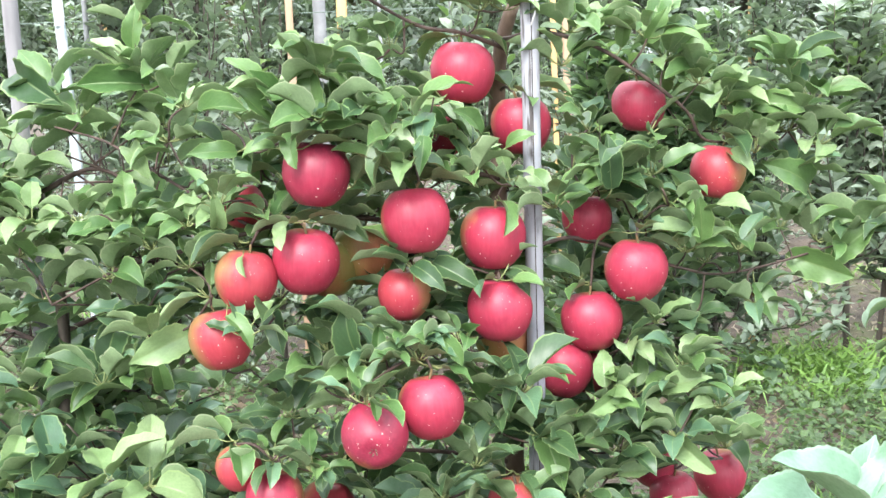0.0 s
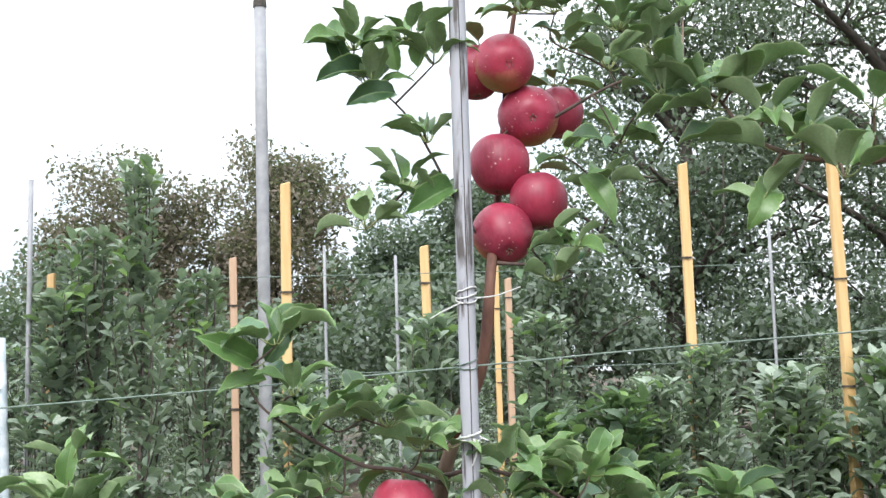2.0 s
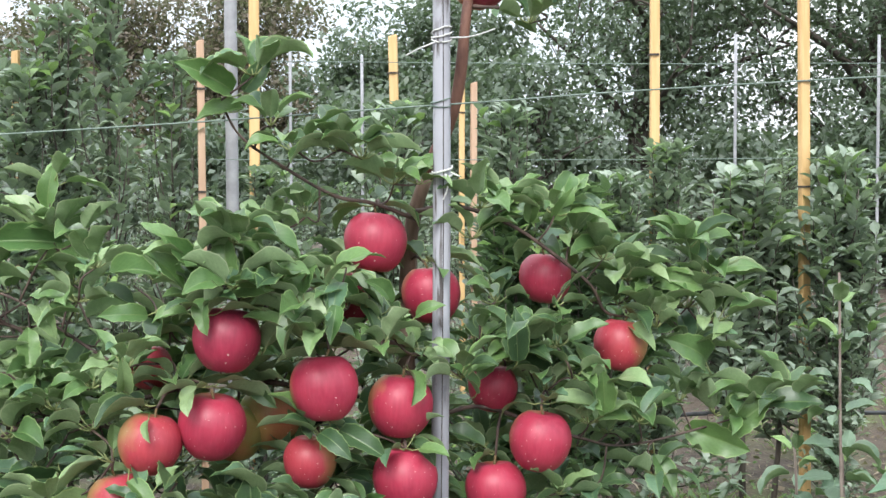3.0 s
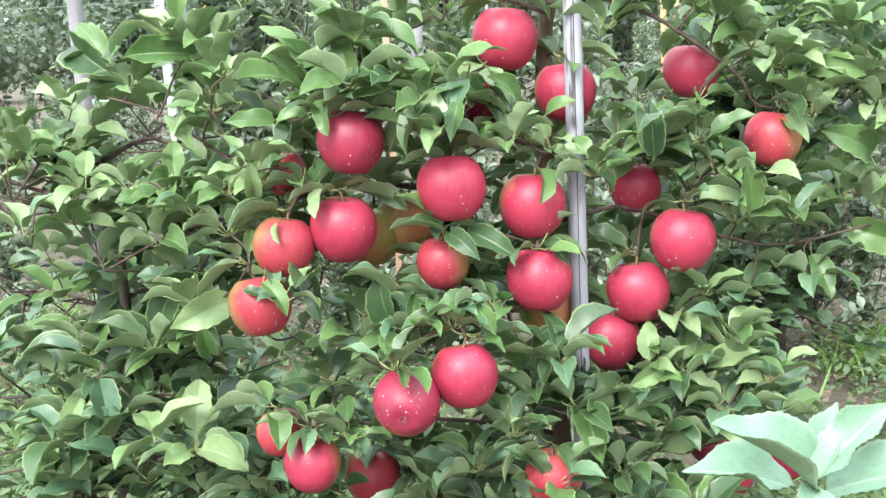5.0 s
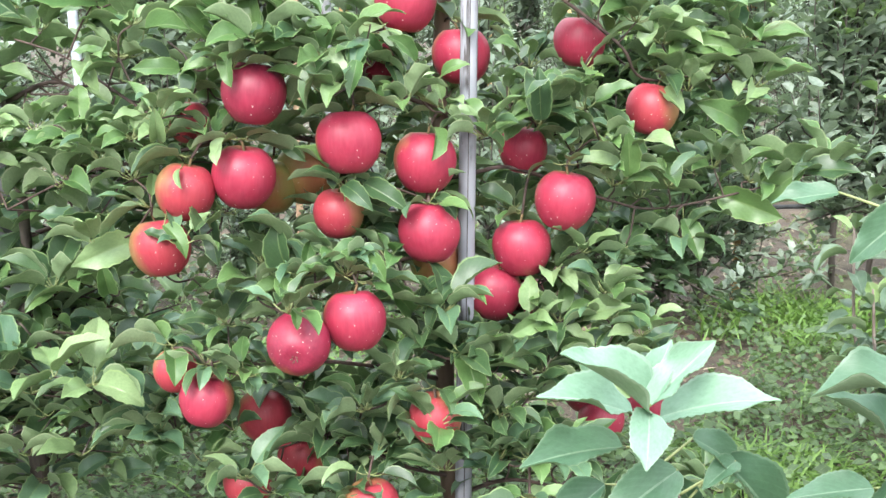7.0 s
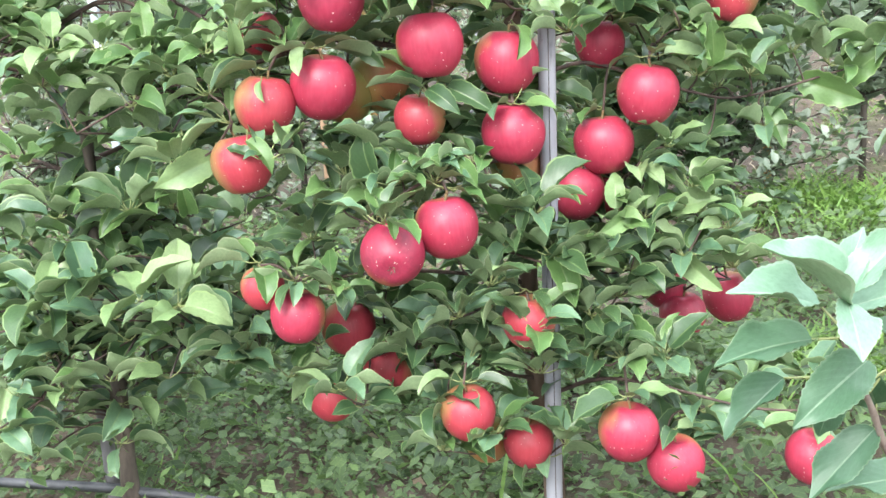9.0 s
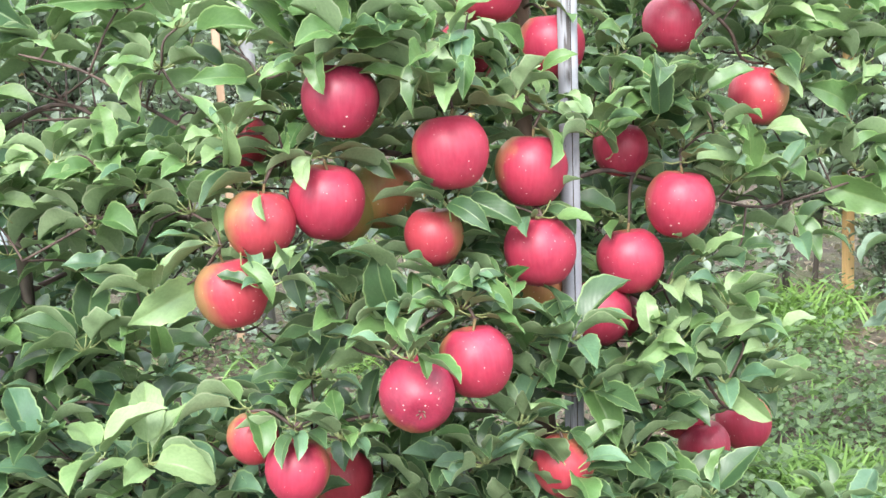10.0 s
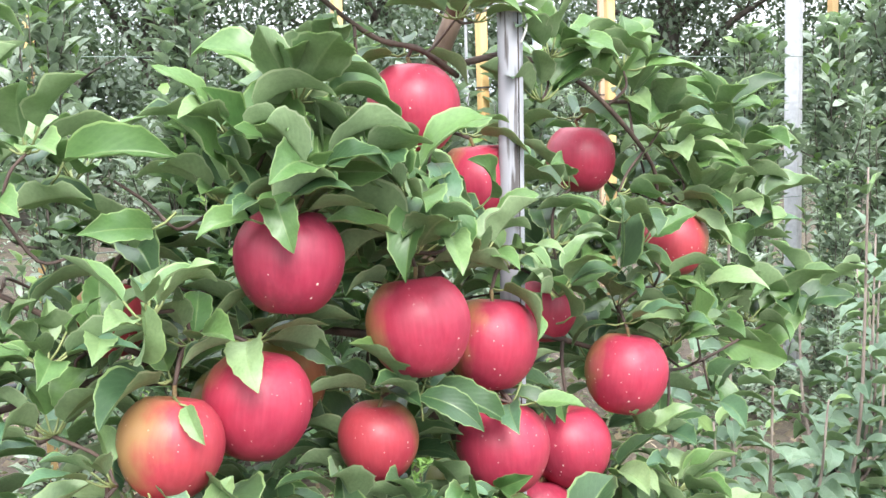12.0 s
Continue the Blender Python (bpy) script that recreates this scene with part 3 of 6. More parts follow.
# ---- rows of young trees behind ----
def young_tree(seed, height, low, reach, count, templates, size, mat, tip_mat):
    rng = random.Random(seed)
    root = new("young_apple_tree")
    lean = rng.uniform(-0.04, 0.04)
    spine = grow([(0, 0, -0.05), (lean, rng.uniform(-.02, .02), height * 0.35), (-lean * 0.5, rng.uniform(-.03, .03), height * 0.7), (lean, 0, height)], 6)
    wood = [tube(spine, 0.014, 0.003, 6)]
    leaves = []

    def blade(p, way, s):
        tone = 1 if p[2] > height * 0.80 and rng.random() < 0.10 else 0
        leaves.append((frame_of(p, way, rng.uniform(-0.7, 0.7), s), rng.randrange(len(templates)), tone))

    per = 22
    shoots = max(8, count // per)
    for i in range(shoots):
        f = low + (0.90 - low) * ((i + rng.random()) / shoots) ** 1.15
        base = np.array(spine[int(f * (len(spine) - 1))])
        a = i * 2.4 + rng.uniform(-0.5, 0.5)
        whip = rng.random() < 0.45
        far = reach * (1.1 - f * 0.8) * (rng.uniform(0.2, 0.6) if whip else rng.uniform(0.35, 1.1))
        rise = height * rng.uniform(0.20, 0.36) if whip else rng.uniform(0.08, 0.30) if rng.random() < 0.8 else rng.uniform(-0.10, 0.08)
        rise = min(rise, height * 1.02 - base[2])
        tip = base + np.array((math.cos(a) * far, math.sin(a) * far, rise))
        out = 0.38 if whip else 0.2
        mid = (base + tip) / 2 + np.array((math.cos(a) * far * out, math.sin(a) * far * out, -0.03))
        line = grow([base, mid, tip], 3)
        wood.append(tube(line, 0.005, 0.0015, 3))
        along = (tip - mid) / (np.linalg.norm(tip - mid) + 1e-6)
        for k in range(per):
            g = (k + rng.random()) / per * (len(line) - 1.001)
            p = np.array(line[int(g)]) + (np.array(line[int(g) + 1]) - np.array(line[int(g)])) * (g % 1)
            b = k * 2.4 + rng.uniform(-0.4, 0.4)
            way = along * 0.7 + np.array((math.cos(b), math.sin(b), rng.uniform(-0.1, 0.8)))
            if whip and k > per - 8:
                # the fresh tuft at a shoot's end
                way = along * rng.uniform(0.3, 1.0) + np.array((math.cos(b), math.sin(b), 0.1)) * 0.8
                leaves.append((frame_of(tip - along * 0.012 * (per - k), way, rng.uniform(-0.5, 0.5), size * rng.uniform(0.7, 1.2)), rng.randrange(len(templates)), 1 if rng.random() < 0.16 else 0))
                continue
            blade(p + np.array([rng.gauss(0, 0.008) for _ in range(3)]), way, size * rng.uniform(0.6, 1.15))
    for i in range(count // 10):
        p = np.array(spine[rng.randrange(int(len(spine) * low), len(spine))]) + np.array((0, 0, rng.uniform(-0.05, 0.03)))
        b = rng.uniform(0, 6.28)
        blade(p, (math.cos(b), math.sin(b), rng.uniform(0.1, 1.6)), size * rng.uniform(0.7, 1.1))
    part("trunk", mesh_of("trunk", wood, far_bark_mat), root)
    part("crown", leaf_mass("crown", leaves, templates, [mat, tip_mat], lambda k, u: k), root)
    return tagged(root, "slender young apple tree with dense small leaves", "tree", "trees in the rows behind")


def plant_rows():
    rng = random.Random(21)
    near = [young_tree(100 + i, rng.uniform(1.35, 1.75), 0.10, 0.32, 1700, SMALL, 0.070, row_leaf_mat, row_tip_mat) for i in range(5)]
    far = [young_tree(200 + i, rng.uniform(1.35, 1.65), 0.10, 0.34, 1700, FAR, 0.060, row_leaf_mat, row_tip_mat) for i in range(4)]
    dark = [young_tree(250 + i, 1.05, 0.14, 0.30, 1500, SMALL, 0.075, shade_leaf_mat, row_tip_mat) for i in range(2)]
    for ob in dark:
        ob["label"] = "bushy apple tree in a darker leaf tone, with bare low trunk"
    bare = [young_tree(260 + i, 1.12, 0.27, 0.32, 1700, SMALL, 0.068, row_leaf_mat, row_tip_mat) for i in range(2)]
    spire = [young_tree(270 + i, h, 0.12, 0.27, 950, SMALL, 0.064, row_leaf_mat, row_tip_mat) for i, h in enumerate((1.72, 1.54))]
    for ob in spire:
        ob["label"] = "tall narrow young apple tree overtopping its row"
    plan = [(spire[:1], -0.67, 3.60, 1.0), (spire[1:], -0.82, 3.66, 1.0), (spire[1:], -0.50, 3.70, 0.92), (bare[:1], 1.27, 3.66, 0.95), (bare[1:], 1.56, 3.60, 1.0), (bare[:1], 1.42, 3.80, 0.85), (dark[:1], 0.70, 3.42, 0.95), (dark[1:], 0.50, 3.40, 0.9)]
    x = -2.3
    while x < 5.4:
        if not 1.20 < x < 1.52:
            plan.append((near, x, 3.56 - 0.16 * max(0, x - 1.2) + rng.uniform(-0.06, 0.06), rng.uniform(0.82, 1.08) * (0.62 if -1.9 < x < -0.95 else 1)))
        x += rng.uniform(0.28, 0.40)
    x = 1.95
    while x < 5.0:
        plan.append((near, x, 3.15 - 0.12 * (x - 1.9) + rng.uniform(-0.08, 0.08), rng.uniform(0.55, 0.85)))
        x += rng.uniform(0.28, 0.40)
    for y, a, b, step in ((5.8, -3.2, 7.6, 0.46), (7.9, -4.4, 10.5, 0.55), (10.2, -6.0, 13.5, 0.7)):
        x = a
        while x < b:
            plan.append((far, x, y + rng.uniform(-0.15, 0.15), rng.uniform(0.70, 1.0) * (1.15 if rng.random() < 0.12 else 1) * (0.8 if x < -1.9 else 1)))
            x += step * rng.uniform(0.8, 1.25)
    # the tall spires that overtop their row
    plan += [(far, -1.07, 5.8, 1.28), (far, -0.90, 5.85, 1.1), (near, 0.62, 3.60, 0.9), (near, 0.98, 3.60, 0.85)]
    first = set()
    for kinds, x, y, s in plan:
        ob = rng.choice(kinds)
        m = pose(x, y, soil_z(x, y), 0, 0, rng.uniform(0, 360)) @ Matrix.Diagonal((min(s, 1.9 - s), min(s, 1.9 - s), s, 1))
        if ob.name in first:
            copy_thing(ob, m)
        else:
            first.add(ob.name)
            ob.matrix_basis = m
    for ob in near + far + bare + dark + spire:
        if ob.name not in first:
            ob.matrix_basis = pose(rng.uniform(-3, 6), 12.2, 0, 0, 0, 0)


plant_rows()


def big_tree(seed, at, height, spread, leaves_n, size, mat, open_=0.0, low=0.13):
    rng = random.Random(seed)
    root = new("broadleaf_tree")
    root.matrix_basis = pose(*at)
    top = (rng.uniform(-.3, .3), rng.uniform(-.3, .3), height * 0.8)
    spine = grow([(0, 0, -0.2), (rng.uniform(-.1, .1), 0, height * 0.3), (rng.uniform(-.3, .3), 0, height * 0.55), top], 6)
    wood = [tube(spine, height * 0.028, height * 0.006, 8, 0.2, rng)]
    ends = []
    for i in range(17):
        f = low + (0.98 - low) * i / 17
        base = np.array(spine[int(f * (len(spine) - 1))])
        a = i * 2.4 + rng.uniform(-.4, .4)
        prof = math.sin(math.pi * min(1, (f - low) / (1 - low) * 0.75 + 0.22))
        far = spread * prof * rng.uniform(0.65, 1.1)
        tip = base + np.array((math.cos(a) * far, math.sin(a) * far, height * rng.uniform(0.06, 0.24)))
        mid = base + (tip - base) * 0.5 + np.array((rng.uniform(-.15, .15), 0, height * 0.02))
        line = grow([base, mid, tip], 5)
        wood.append(tube(line, height * 0.011, height * 0.002, 4))
        for k in range(6):
            q = np.array(line[rng.randrange(3, len(line))])
            e = q + np.array([rng.gauss(0, spread * 0.22), rng.gauss(0, spread * 0.22), rng.gauss(0.05, 0.09) * height])
            wood.append(tube(grow([q, (q + e) / 2 + np.array((0, 0, 0.05)), e], 2), height * 0.003, height * 0.001, 3))
            ends.append(e)
    nr = np.random.RandomState(seed)
    leaves_n = int(leaves_n * 1.4)
    r = spread * 0.17
    at_end = np.array(ends)[nr.randint(0, len(ends), leaves_n)]
    p = at_end + nr.normal(0, 1, (leaves_n, 3)).clip(-1.7, 1.7) * np.array((r * 0.8, r * 0.8, r * 0.65))
    if open_:
        hollow = np.sin(p[:, 0] * 5.1 / spread + seed) * np.sin(p[:, 1] * 4.3 / spread) * np.sin(p[:, 2] * 6.1 / spread + 1) + nr.normal(0, 0.2, leaves_n)
        p = p[hollow > -0.6 + 2 * open_]
    n = len(p)
    way = nr.normal(0, 1, (n, 3)) * np.array((1, 1, 0.7)) - np.array((0, 0, 0.3))
    crown = leaf_cloud("crown", p, way, nr.uniform(-1, 1, n), 0.74 * size * nr.uniform(0.6, 1.3, n), nr.randint(0, 4, n), FAR, [mat])
    part("trunk", mesh_of("trunk", wood, far_bark_mat), root)
    part("crown", crown, root)
    return root


def plant_woods():
    rust = "old broadleaf tree with thin rusty-brown autumn crown"
    green = "tall dark green broadleaf tree behind the orchard"
    for seed, at, h, s, n, size, mat, o, label in (
            (1, (-3.4, 18.0, 0), 3.95, 1.75, 30000, 0.115, rust_leaf_mat, 0.14, rust),
            (2, (-1.25, 18.0, 0), 4.45, 1.65, 30000, 0.115, rust_leaf_mat, 0.14, rust),
            (3, (0.3, 14.5, 0), 2.6, 1.0, 13000, 0.125, wood_leaf_mat, 0.0, green),
            (4, (1.6, 15.5, 0), 3.6, 1.3, 15000, 0.125, wood_leaf_mat, 0.0, green),
            (5, (3.8, 15.0, 0), 6.7, 2.5, 28000, 0.12, wood_leaf_mat, 0.10, green),
            (6, (6.6, 14.0, 0), 7.4, 2.8, 30000, 0.12, wood_leaf_mat, 0.10, green),
            (7, (10.2, 13.0, 0), 7.0, 2.6, 22000, 0.14, wood_leaf_mat, 0.05, green),
            (8, (13.5, 11.5, 0), 6.5, 2.5, 20000, 0.14, wood_leaf_mat, 0.0, green),
            (9, (-9.5, 30.0, 0), 3.2, 3.0, 5000, 0.26, wood_leaf_mat, 0.0, green),
            (10, (-14.5, 33.0, 0), 3.3, 3.2, 5000, 0.26, wood_leaf_mat, 0.0, green)):
        tagged(big_tree(seed, at, h, s, n, size, mat, o), label, "tree", "trees behind the orchard")
    for i in range(13):
        ob = big_tree(40 + i, (-6.5 + 1.75 * i, 12.6 - 0.12 * max(0, i - 6), 0), 1.7 + 0.35 * (i % 3), 1.1, 5500, 0.135, wood_leaf_mat, 0.0, 0.08)
        ob.name = "hedge_shrub"
        tagged(ob, "dense dark green shrub of the boundary hedge", "shrub", "hedge shrubs behind the orchard")


plant_woods()


# ---- stakes and posts of the row behind ----
def batten_mesh(h, w, mat, rng):
    """A square sawn stake with softened edges, a skewed top and slight bow."""
    bm = bmesh.new()
    bmesh.ops.create_cube(bm, size=1.0)
    bmesh.ops.subdivide_edges(bm, edges=[e for e in bm.edges if abs(e.verts[0].co.z - e.verts[1].co.z) > 0.5], cuts=5)
    bow = rng.uniform(-0.010, 0.010)
    for v in bm.verts:
        f = v.co.z + 0.5
        v.co.x, v.co.y = v.co.x * w + bow * math.sin(f * math.pi), v.co.y * w * 0.85
        v.co.z = -0.08 + f * (h + 0.08) + (v.co.x * 0.25 if f > 0.99 else 0)
    bmesh.ops.bevel(bm, geom=[e for e in bm.edges], offset=w * 0.09, segments=1, affect="EDGES")
    return bm


def band_mesh(w, h):
    bm = bmesh.new()
    bmesh.ops.create_cone(bm, cap_ends=False, segments=10, radius1=w * 0.70, radius2=w * 0.69, depth=h)
    bmesh.ops.solidify(bm, geom=list(bm.faces), thickness=0.002)
    return bm


def wooden_stake(x, y, top, w, mat, label, seed, lean=0.0):
    rng = random.Random(seed)
    root = new("wooden_stake")
    root.matrix_basis = pose(x, y, soil_z(x, y), 0, lean, rng.uniform(-12, 12))
    part_bm("shaft", batten_mesh(top, w, mat, rng), mat, root)
    for z in (0.62, 1.12, 1.38):
        if z < top - 0.1 and rng.random() < 0.7:
            tie = part_bm("tie", band_mesh(w, 0.006), tie_mat, root, "dark rubber tie")
            tie.location.z = z + rng.uniform(-0.08, 0.08)
    return tagged(root, label, "stake", "stakes in the row behind")


YELLOW = "bright yellow wooden tree stake with dark ties"
PINK = "weathered pinkish wooden tree stake"
for i, (x, y, top, w, lean) in enumerate(((-0.25, 3.58, 1.72, 0.030, 0.0), (0.966, 3.656, 1.75, 0.028, 0.3), (1.49, 3.70, 1.89, 0.031, -0.8),
                                          (0.168, 3.777, 1.50, 0.027, 0.0), (-0.98, 3.70, 1.44, 0.022, 0.5), (1.93, 3.66, 1.75, 0.029, 0.0),
                                          (2.94, 3.67, 1.80, 0.032, 0.4), (0.60, 5.80, 1.62, 0.026, 0.0))):
    wooden_stake(x, y, top, w, yellow_wood, YELLOW, 300 + i, lean)
for i, (x, y, top, w) in enumerate(((-0.42, 3.68, 1.50, 0.022), (0.66, 5.82, 1.55, 0.03), (3.55, 5.8, 1.6, 0.03))):
    wooden_stake(x, y, top, w, brown_wood, PINK, 330 + i)


def round_post(name, x, y, z0, top, r, mat, label, category, lean=(0, 0), cap=False, sides=14):
    root = new(name)
    root.matrix_basis = pose(x, y, z0, lean[0], lean[1], 0)
    line = [(0, 0, -0.05 + (top + 0.05) * i / 6) for i in range(7)]
    shaft = part("shaft", mesh_of("shaft", [tube(line, r, r * 0.97, sides)], mat), root)
    if cap:
        bm = bmesh.new()
        bmesh.ops.create_cone(bm, cap_ends=True, segments=sides, radius1=r * 1.12, radius2=r * 1.0, depth=0.03)
        c = part_bm("cap", bm, tie_mat, root, "dark cap band")
        c.location.z = top - 0.03
    return tagged(root, label, category)


round_post("steel_post", -0.336, 3.78, 0, 2.33, 0.020, galvanised, "tall pale galvanised steel trellis post", "post", cap=True)
for x, y, top in ((-0.231, 5.85, 1.74), (0.115, 5.83, 1.68), (1.97, 5.82, 1.8), (2.7, 5.8, 1.8), (-1.02, 3.60, 1.71)):
    round_post("thin_rod", x, y, 0, top, 0.008, galvanised, "thin grey steel support rod", "rod", lean=(0, 0.6 if x < -0.9 else 0), sides=8)
for x, y, z, top, l in ((-1.015, 3.50, 0.0, 1.24, (0, -2.0)),):
    round_post("tree_guard", x, y, z, top, 0.0155, white_plastic, "white plastic tree guard tube, leaning", "tree guard", lean=l)


def square_post(x, y, top, w):
    rng = random.Random(7)
    root = new("concrete_post")
    root.matrix_basis = pose(x, y, 0, 0, 0, 28)
    part_bm("shaft", batten_mesh(top, w, concrete_post, rng), concrete_post, root)
    return tagged(root, "tall white square concrete trellis post", "post")


square_post(2.83, 3.74, 2.3, 0.06)
round_post("tree_guard", 2.33, 4.64, 0, 1.5, 0.020, white_plastic, "white plastic tree guard tube", "tree guard")


def wire(points, r, mat, label, name="trellis_wire"):
    me = mesh_of(name, [tube(grow(points, 8), r, r, 5)], mat)
    return tagged(part(name, me), label, "wire")


ROW = lambda x: 1.505 - 0.15 * (x - 0.12)
wire([(-2.4, ROW(-2.4) - 0.012, 0.98), (-0.5, ROW(-0.5) - 0.012, 1.073), (0.12, ROW(0.12) - 0.014, 1.109), (0.6, ROW(0.6) - 0.012, 1.137), (2.4, ROW(2.4), 1.22)], 0.0011, wire_mat, "thin green coated wire strung along the row")
for z in (0.62, 1.12, 1.42):
    wire([(-3, 3.70, z), (0.5, 3.70, z - 0.01), (2.0, 3.70, z), (5.5, 3.70, z + 0.02)], 0.0014, wire_mat, "thin dark trellis wire in the row behind")
wire([(-2.4, 1.97, 0.10), (-0.75, 1.70, 0.075), (-0.52, 1.655, 0.07), (-0.27, 1.60, 0.055), (0.1, 1.545, 0.05), (2.2, 1.2, 0.06)], 0.0085, hose_mat, "black plastic drip irrigation hose along the row", "drip_hose")
wire([(-3, 3.76, 0.30), (0.4, 3.75, 0.28), (1.3, 3.76, 0.29), (2.2, 3.75, 0.28), (5.5, 3.76, 0.30)], 0.0075, hose_mat, "black drip hose hung on the row behind", "drip_hose")


# ---- the apple tree and its stake ----
def hero_stake():
    root = new("tree_stake")
    line = [(0.110 + 0.011 * min(1, z / 1.0), 1.490, z) for z in np.linspace(-0.08, 2.15, 16)]
    root.location = (0, 0, 0)
    part("shaft", mesh_of("shaft", [tube(line, 0.0115, 0.0108, 18)], hero_stake_mat), root)
    seam = [(x + 0.001, y - 0.0113, z) for x, y, z in line]
    part("seam", mesh_of("seam", [tube(seam, 0.0006, 0.0006, 4)], tie_mat), root, "dark lengthwise split")
    return tagged(root, "pale grey scuffed round stake beside the trunk", "stake")


hero_stake()
round_post("tree_stake", -0.578, 1.695, 0, 2.05, 0.0112, neighbour_stake_mat, "pale mauve-grey round stake of the neighbouring tree", "stake", cap=False)


def loop(x, y, z, r, thick, mat, label, turns=1, tail=None, seed=0):
    rng = random.Random(seed)
    pieces = []
    for k in range(turns):
        pts = [(x + r * math.cos(a), y + r * math.sin(a), z + 0.006 * k + 0.004 * math.sin(a + k) + rng.uniform(-.0008, .0008)) for a in np.linspace(0, 2 * math.pi, 17)]
        pieces.append(tube(pts, thick, thick, 5))
    for t in tail or ():
        pieces.append(tube(grow(t, 5), thick, thick * 0.8, 5))
    me = mesh_of("twine_tie", pieces, mat)
    return tagged(part("twine_tie", me), label, "tie")


loop(0.121, 1.490, 1.022, 0.0128, 0.0013, twine_mat, "pale twine knotted round the grey stake", 2,
     [[(0.110, 1.482, 1.024), (0.095, 1.50, 1.018), (0.090, 1.53, 1.016)], [(0.124, 1.476, 1.022), (0.126, 1.472, 1.005), (0.121, 1.474, 0.99)], [(0.131, 1.48, 1.024), (0.142, 1.478, 1.019)]], 1)
loop(0.121, 1.490, 1.190, 0.0126, 0.0011, twine_mat, "pale twine wound round stake and leader", 3,
     [[(0.112, 1.481, 1.186), (0.09, 1.47, 1.176), (0.075, 1.47, 1.168)], [(0.131, 1.484, 1.192), (0.16, 1.50, 1.196), (0.19, 1.50, 1.206)]], 2)
loop(0.120, 1.490, 1.109, 0.0122, 0.0009, wire_mat, "thin wire bent round the grey stake", 2, [], 3)
loop(0.117, 1.490, 0.559, 0.0126, 0.0011, steel_wire, "bright wire loop round the grey stake", 1,
     [[(0.106, 1.484, 0.560), (0.08, 1.475, 0.566), (0.055, 1.48, 0.575)], [(0.12, 1.478, 0.560), (0.128, 1.473, 0.552)]], 4)

APPLES = [
    # x, y, z, radius, colour, tilt towards the alley, tilt sideways
    (0.038, 1.517, 0.936, 0.0405, "bright", 6, 4), (0.110, 1.530, 0.867, 0.0385, "bright", 0, -5), (-0.139, 1.383, 0.829, 0.0395, "deep", 4, 5),
    (-0.027, 1.400, 0.768, 0.0405, "bright", 8, -3), (-0.159, 1.405, 0.724, 0.0400, "bright", -4, 6), (-0.229, 1.390, 0.708, 0.0370, "blush", 3, 9),
    (-0.264, 1.393, 0.637, 0.0378, "blush", 5, -8), (0.065, 1.442, 0.738, 0.0400, "bright", 2, 4), (0.070, 1.435, 0.649, 0.0398, "bright", 6, 0),
    (0.191, 1.506, 0.615, 0.0395, "bright", 4, -6), (0.246, 1.489, 0.681, 0.0400, "bright", 0, 8), (0.270, 1.590, 0.883, 0.0355, "bright", 0, 0),
]
APPLES_B = [
    (0.366, 1.559, 0.794, 0.0360, "blush", 6, 10), (-0.083, 1.313, 0.537, 0.0385, "deep", 76, 3), (-0.018, 1.345, 0.557, 0.0385, "bright", 5, -6),
    (-0.046, 1.438, 0.673, 0.0325, "blush", 0, 0), (0.154, 1.515, 0.552, 0.0385, "bright", 0, 12), (0.195, 1.600, 0.526, 0.033, "bright", 0, 0),
    (0.193, 1.550, 0.741, 0.033, "bright", 0, 5), (-0.242, 1.480, 0.785, 0.028, "blush", 0, 0),
    (0.008, 1.505, 0.866, 0.034, "bright", 0, 0), (-0.097, 1.520, 0.712, 0.041, "green", 0, 0), (-0.141, 1.500, 0.699, 0.037, "green", 0, 0),
]
APPLES_C = [
    (0.075, 1.510, 0.594, 0.035, "green", 0, 0), (0.177, 1.560, 1.278, 0.0400, "deep", 48, -10), (0.228, 1.576, 1.323, 0.0385, "deep", 8, -6),
    (0.179, 1.592, 1.376, 0.0405, "deep", 10, 5), (0.225, 1.620, 1.447, 0.0420, "deep", 76, 0), (0.192, 1.600, 1.517, 0.0405, "bright", 74, -8),
    (0.156, 1.640, 1.514, 0.0370, "deep", 10, 0), (0.272, 1.660, 1.460, 0.036, "deep", 8, -10), (-0.210, 1.370, 0.446, 0.0345, "bright", 10, 8),
    (-0.163, 1.518, 0.374, 0.038, "blush", 4, 0), (-0.111, 1.520, 0.311, 0.037, "blush", 0, 4), (-0.200, 1.567, 0.252, 0.036, "blush", 0, 0),
]
APPLES_D = [
    (0.078, 1.385, 0.418, 0.034, "blush", 0, 0), (-0.004, 1.385, 0.298, 0.036, "blush", 0, 0), (0.197, 1.350, 0.277, 0.0385, "bright", 4, 6),
    (0.258, 1.357, 0.227, 0.037, "bright", 0, 0), (0.440, 1.380, 0.215, 0.036, "bright", 0, 5), (0.402, 1.703, 0.328, 0.0385, "bright", 4, -4),
    (0.315, 1.615, 0.334, 0.034, "bright", 2, 0), (0.292, 1.640, 0.372, 0.033, "bright", 0, 0), (0.075, 1.440, 0.225, 0.034, "blush", 0, 0),
    (-0.255, 1.400, 0.475, 0.028, "blush", 0, 0), (0.02, 1.48, 0.215, 0.033, "green", 0, 0),
]
FRUIT = APPLES + APPLES_B + APPLES_C + APPLES_D
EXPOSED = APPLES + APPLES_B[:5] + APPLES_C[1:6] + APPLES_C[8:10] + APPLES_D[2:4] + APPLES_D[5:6]


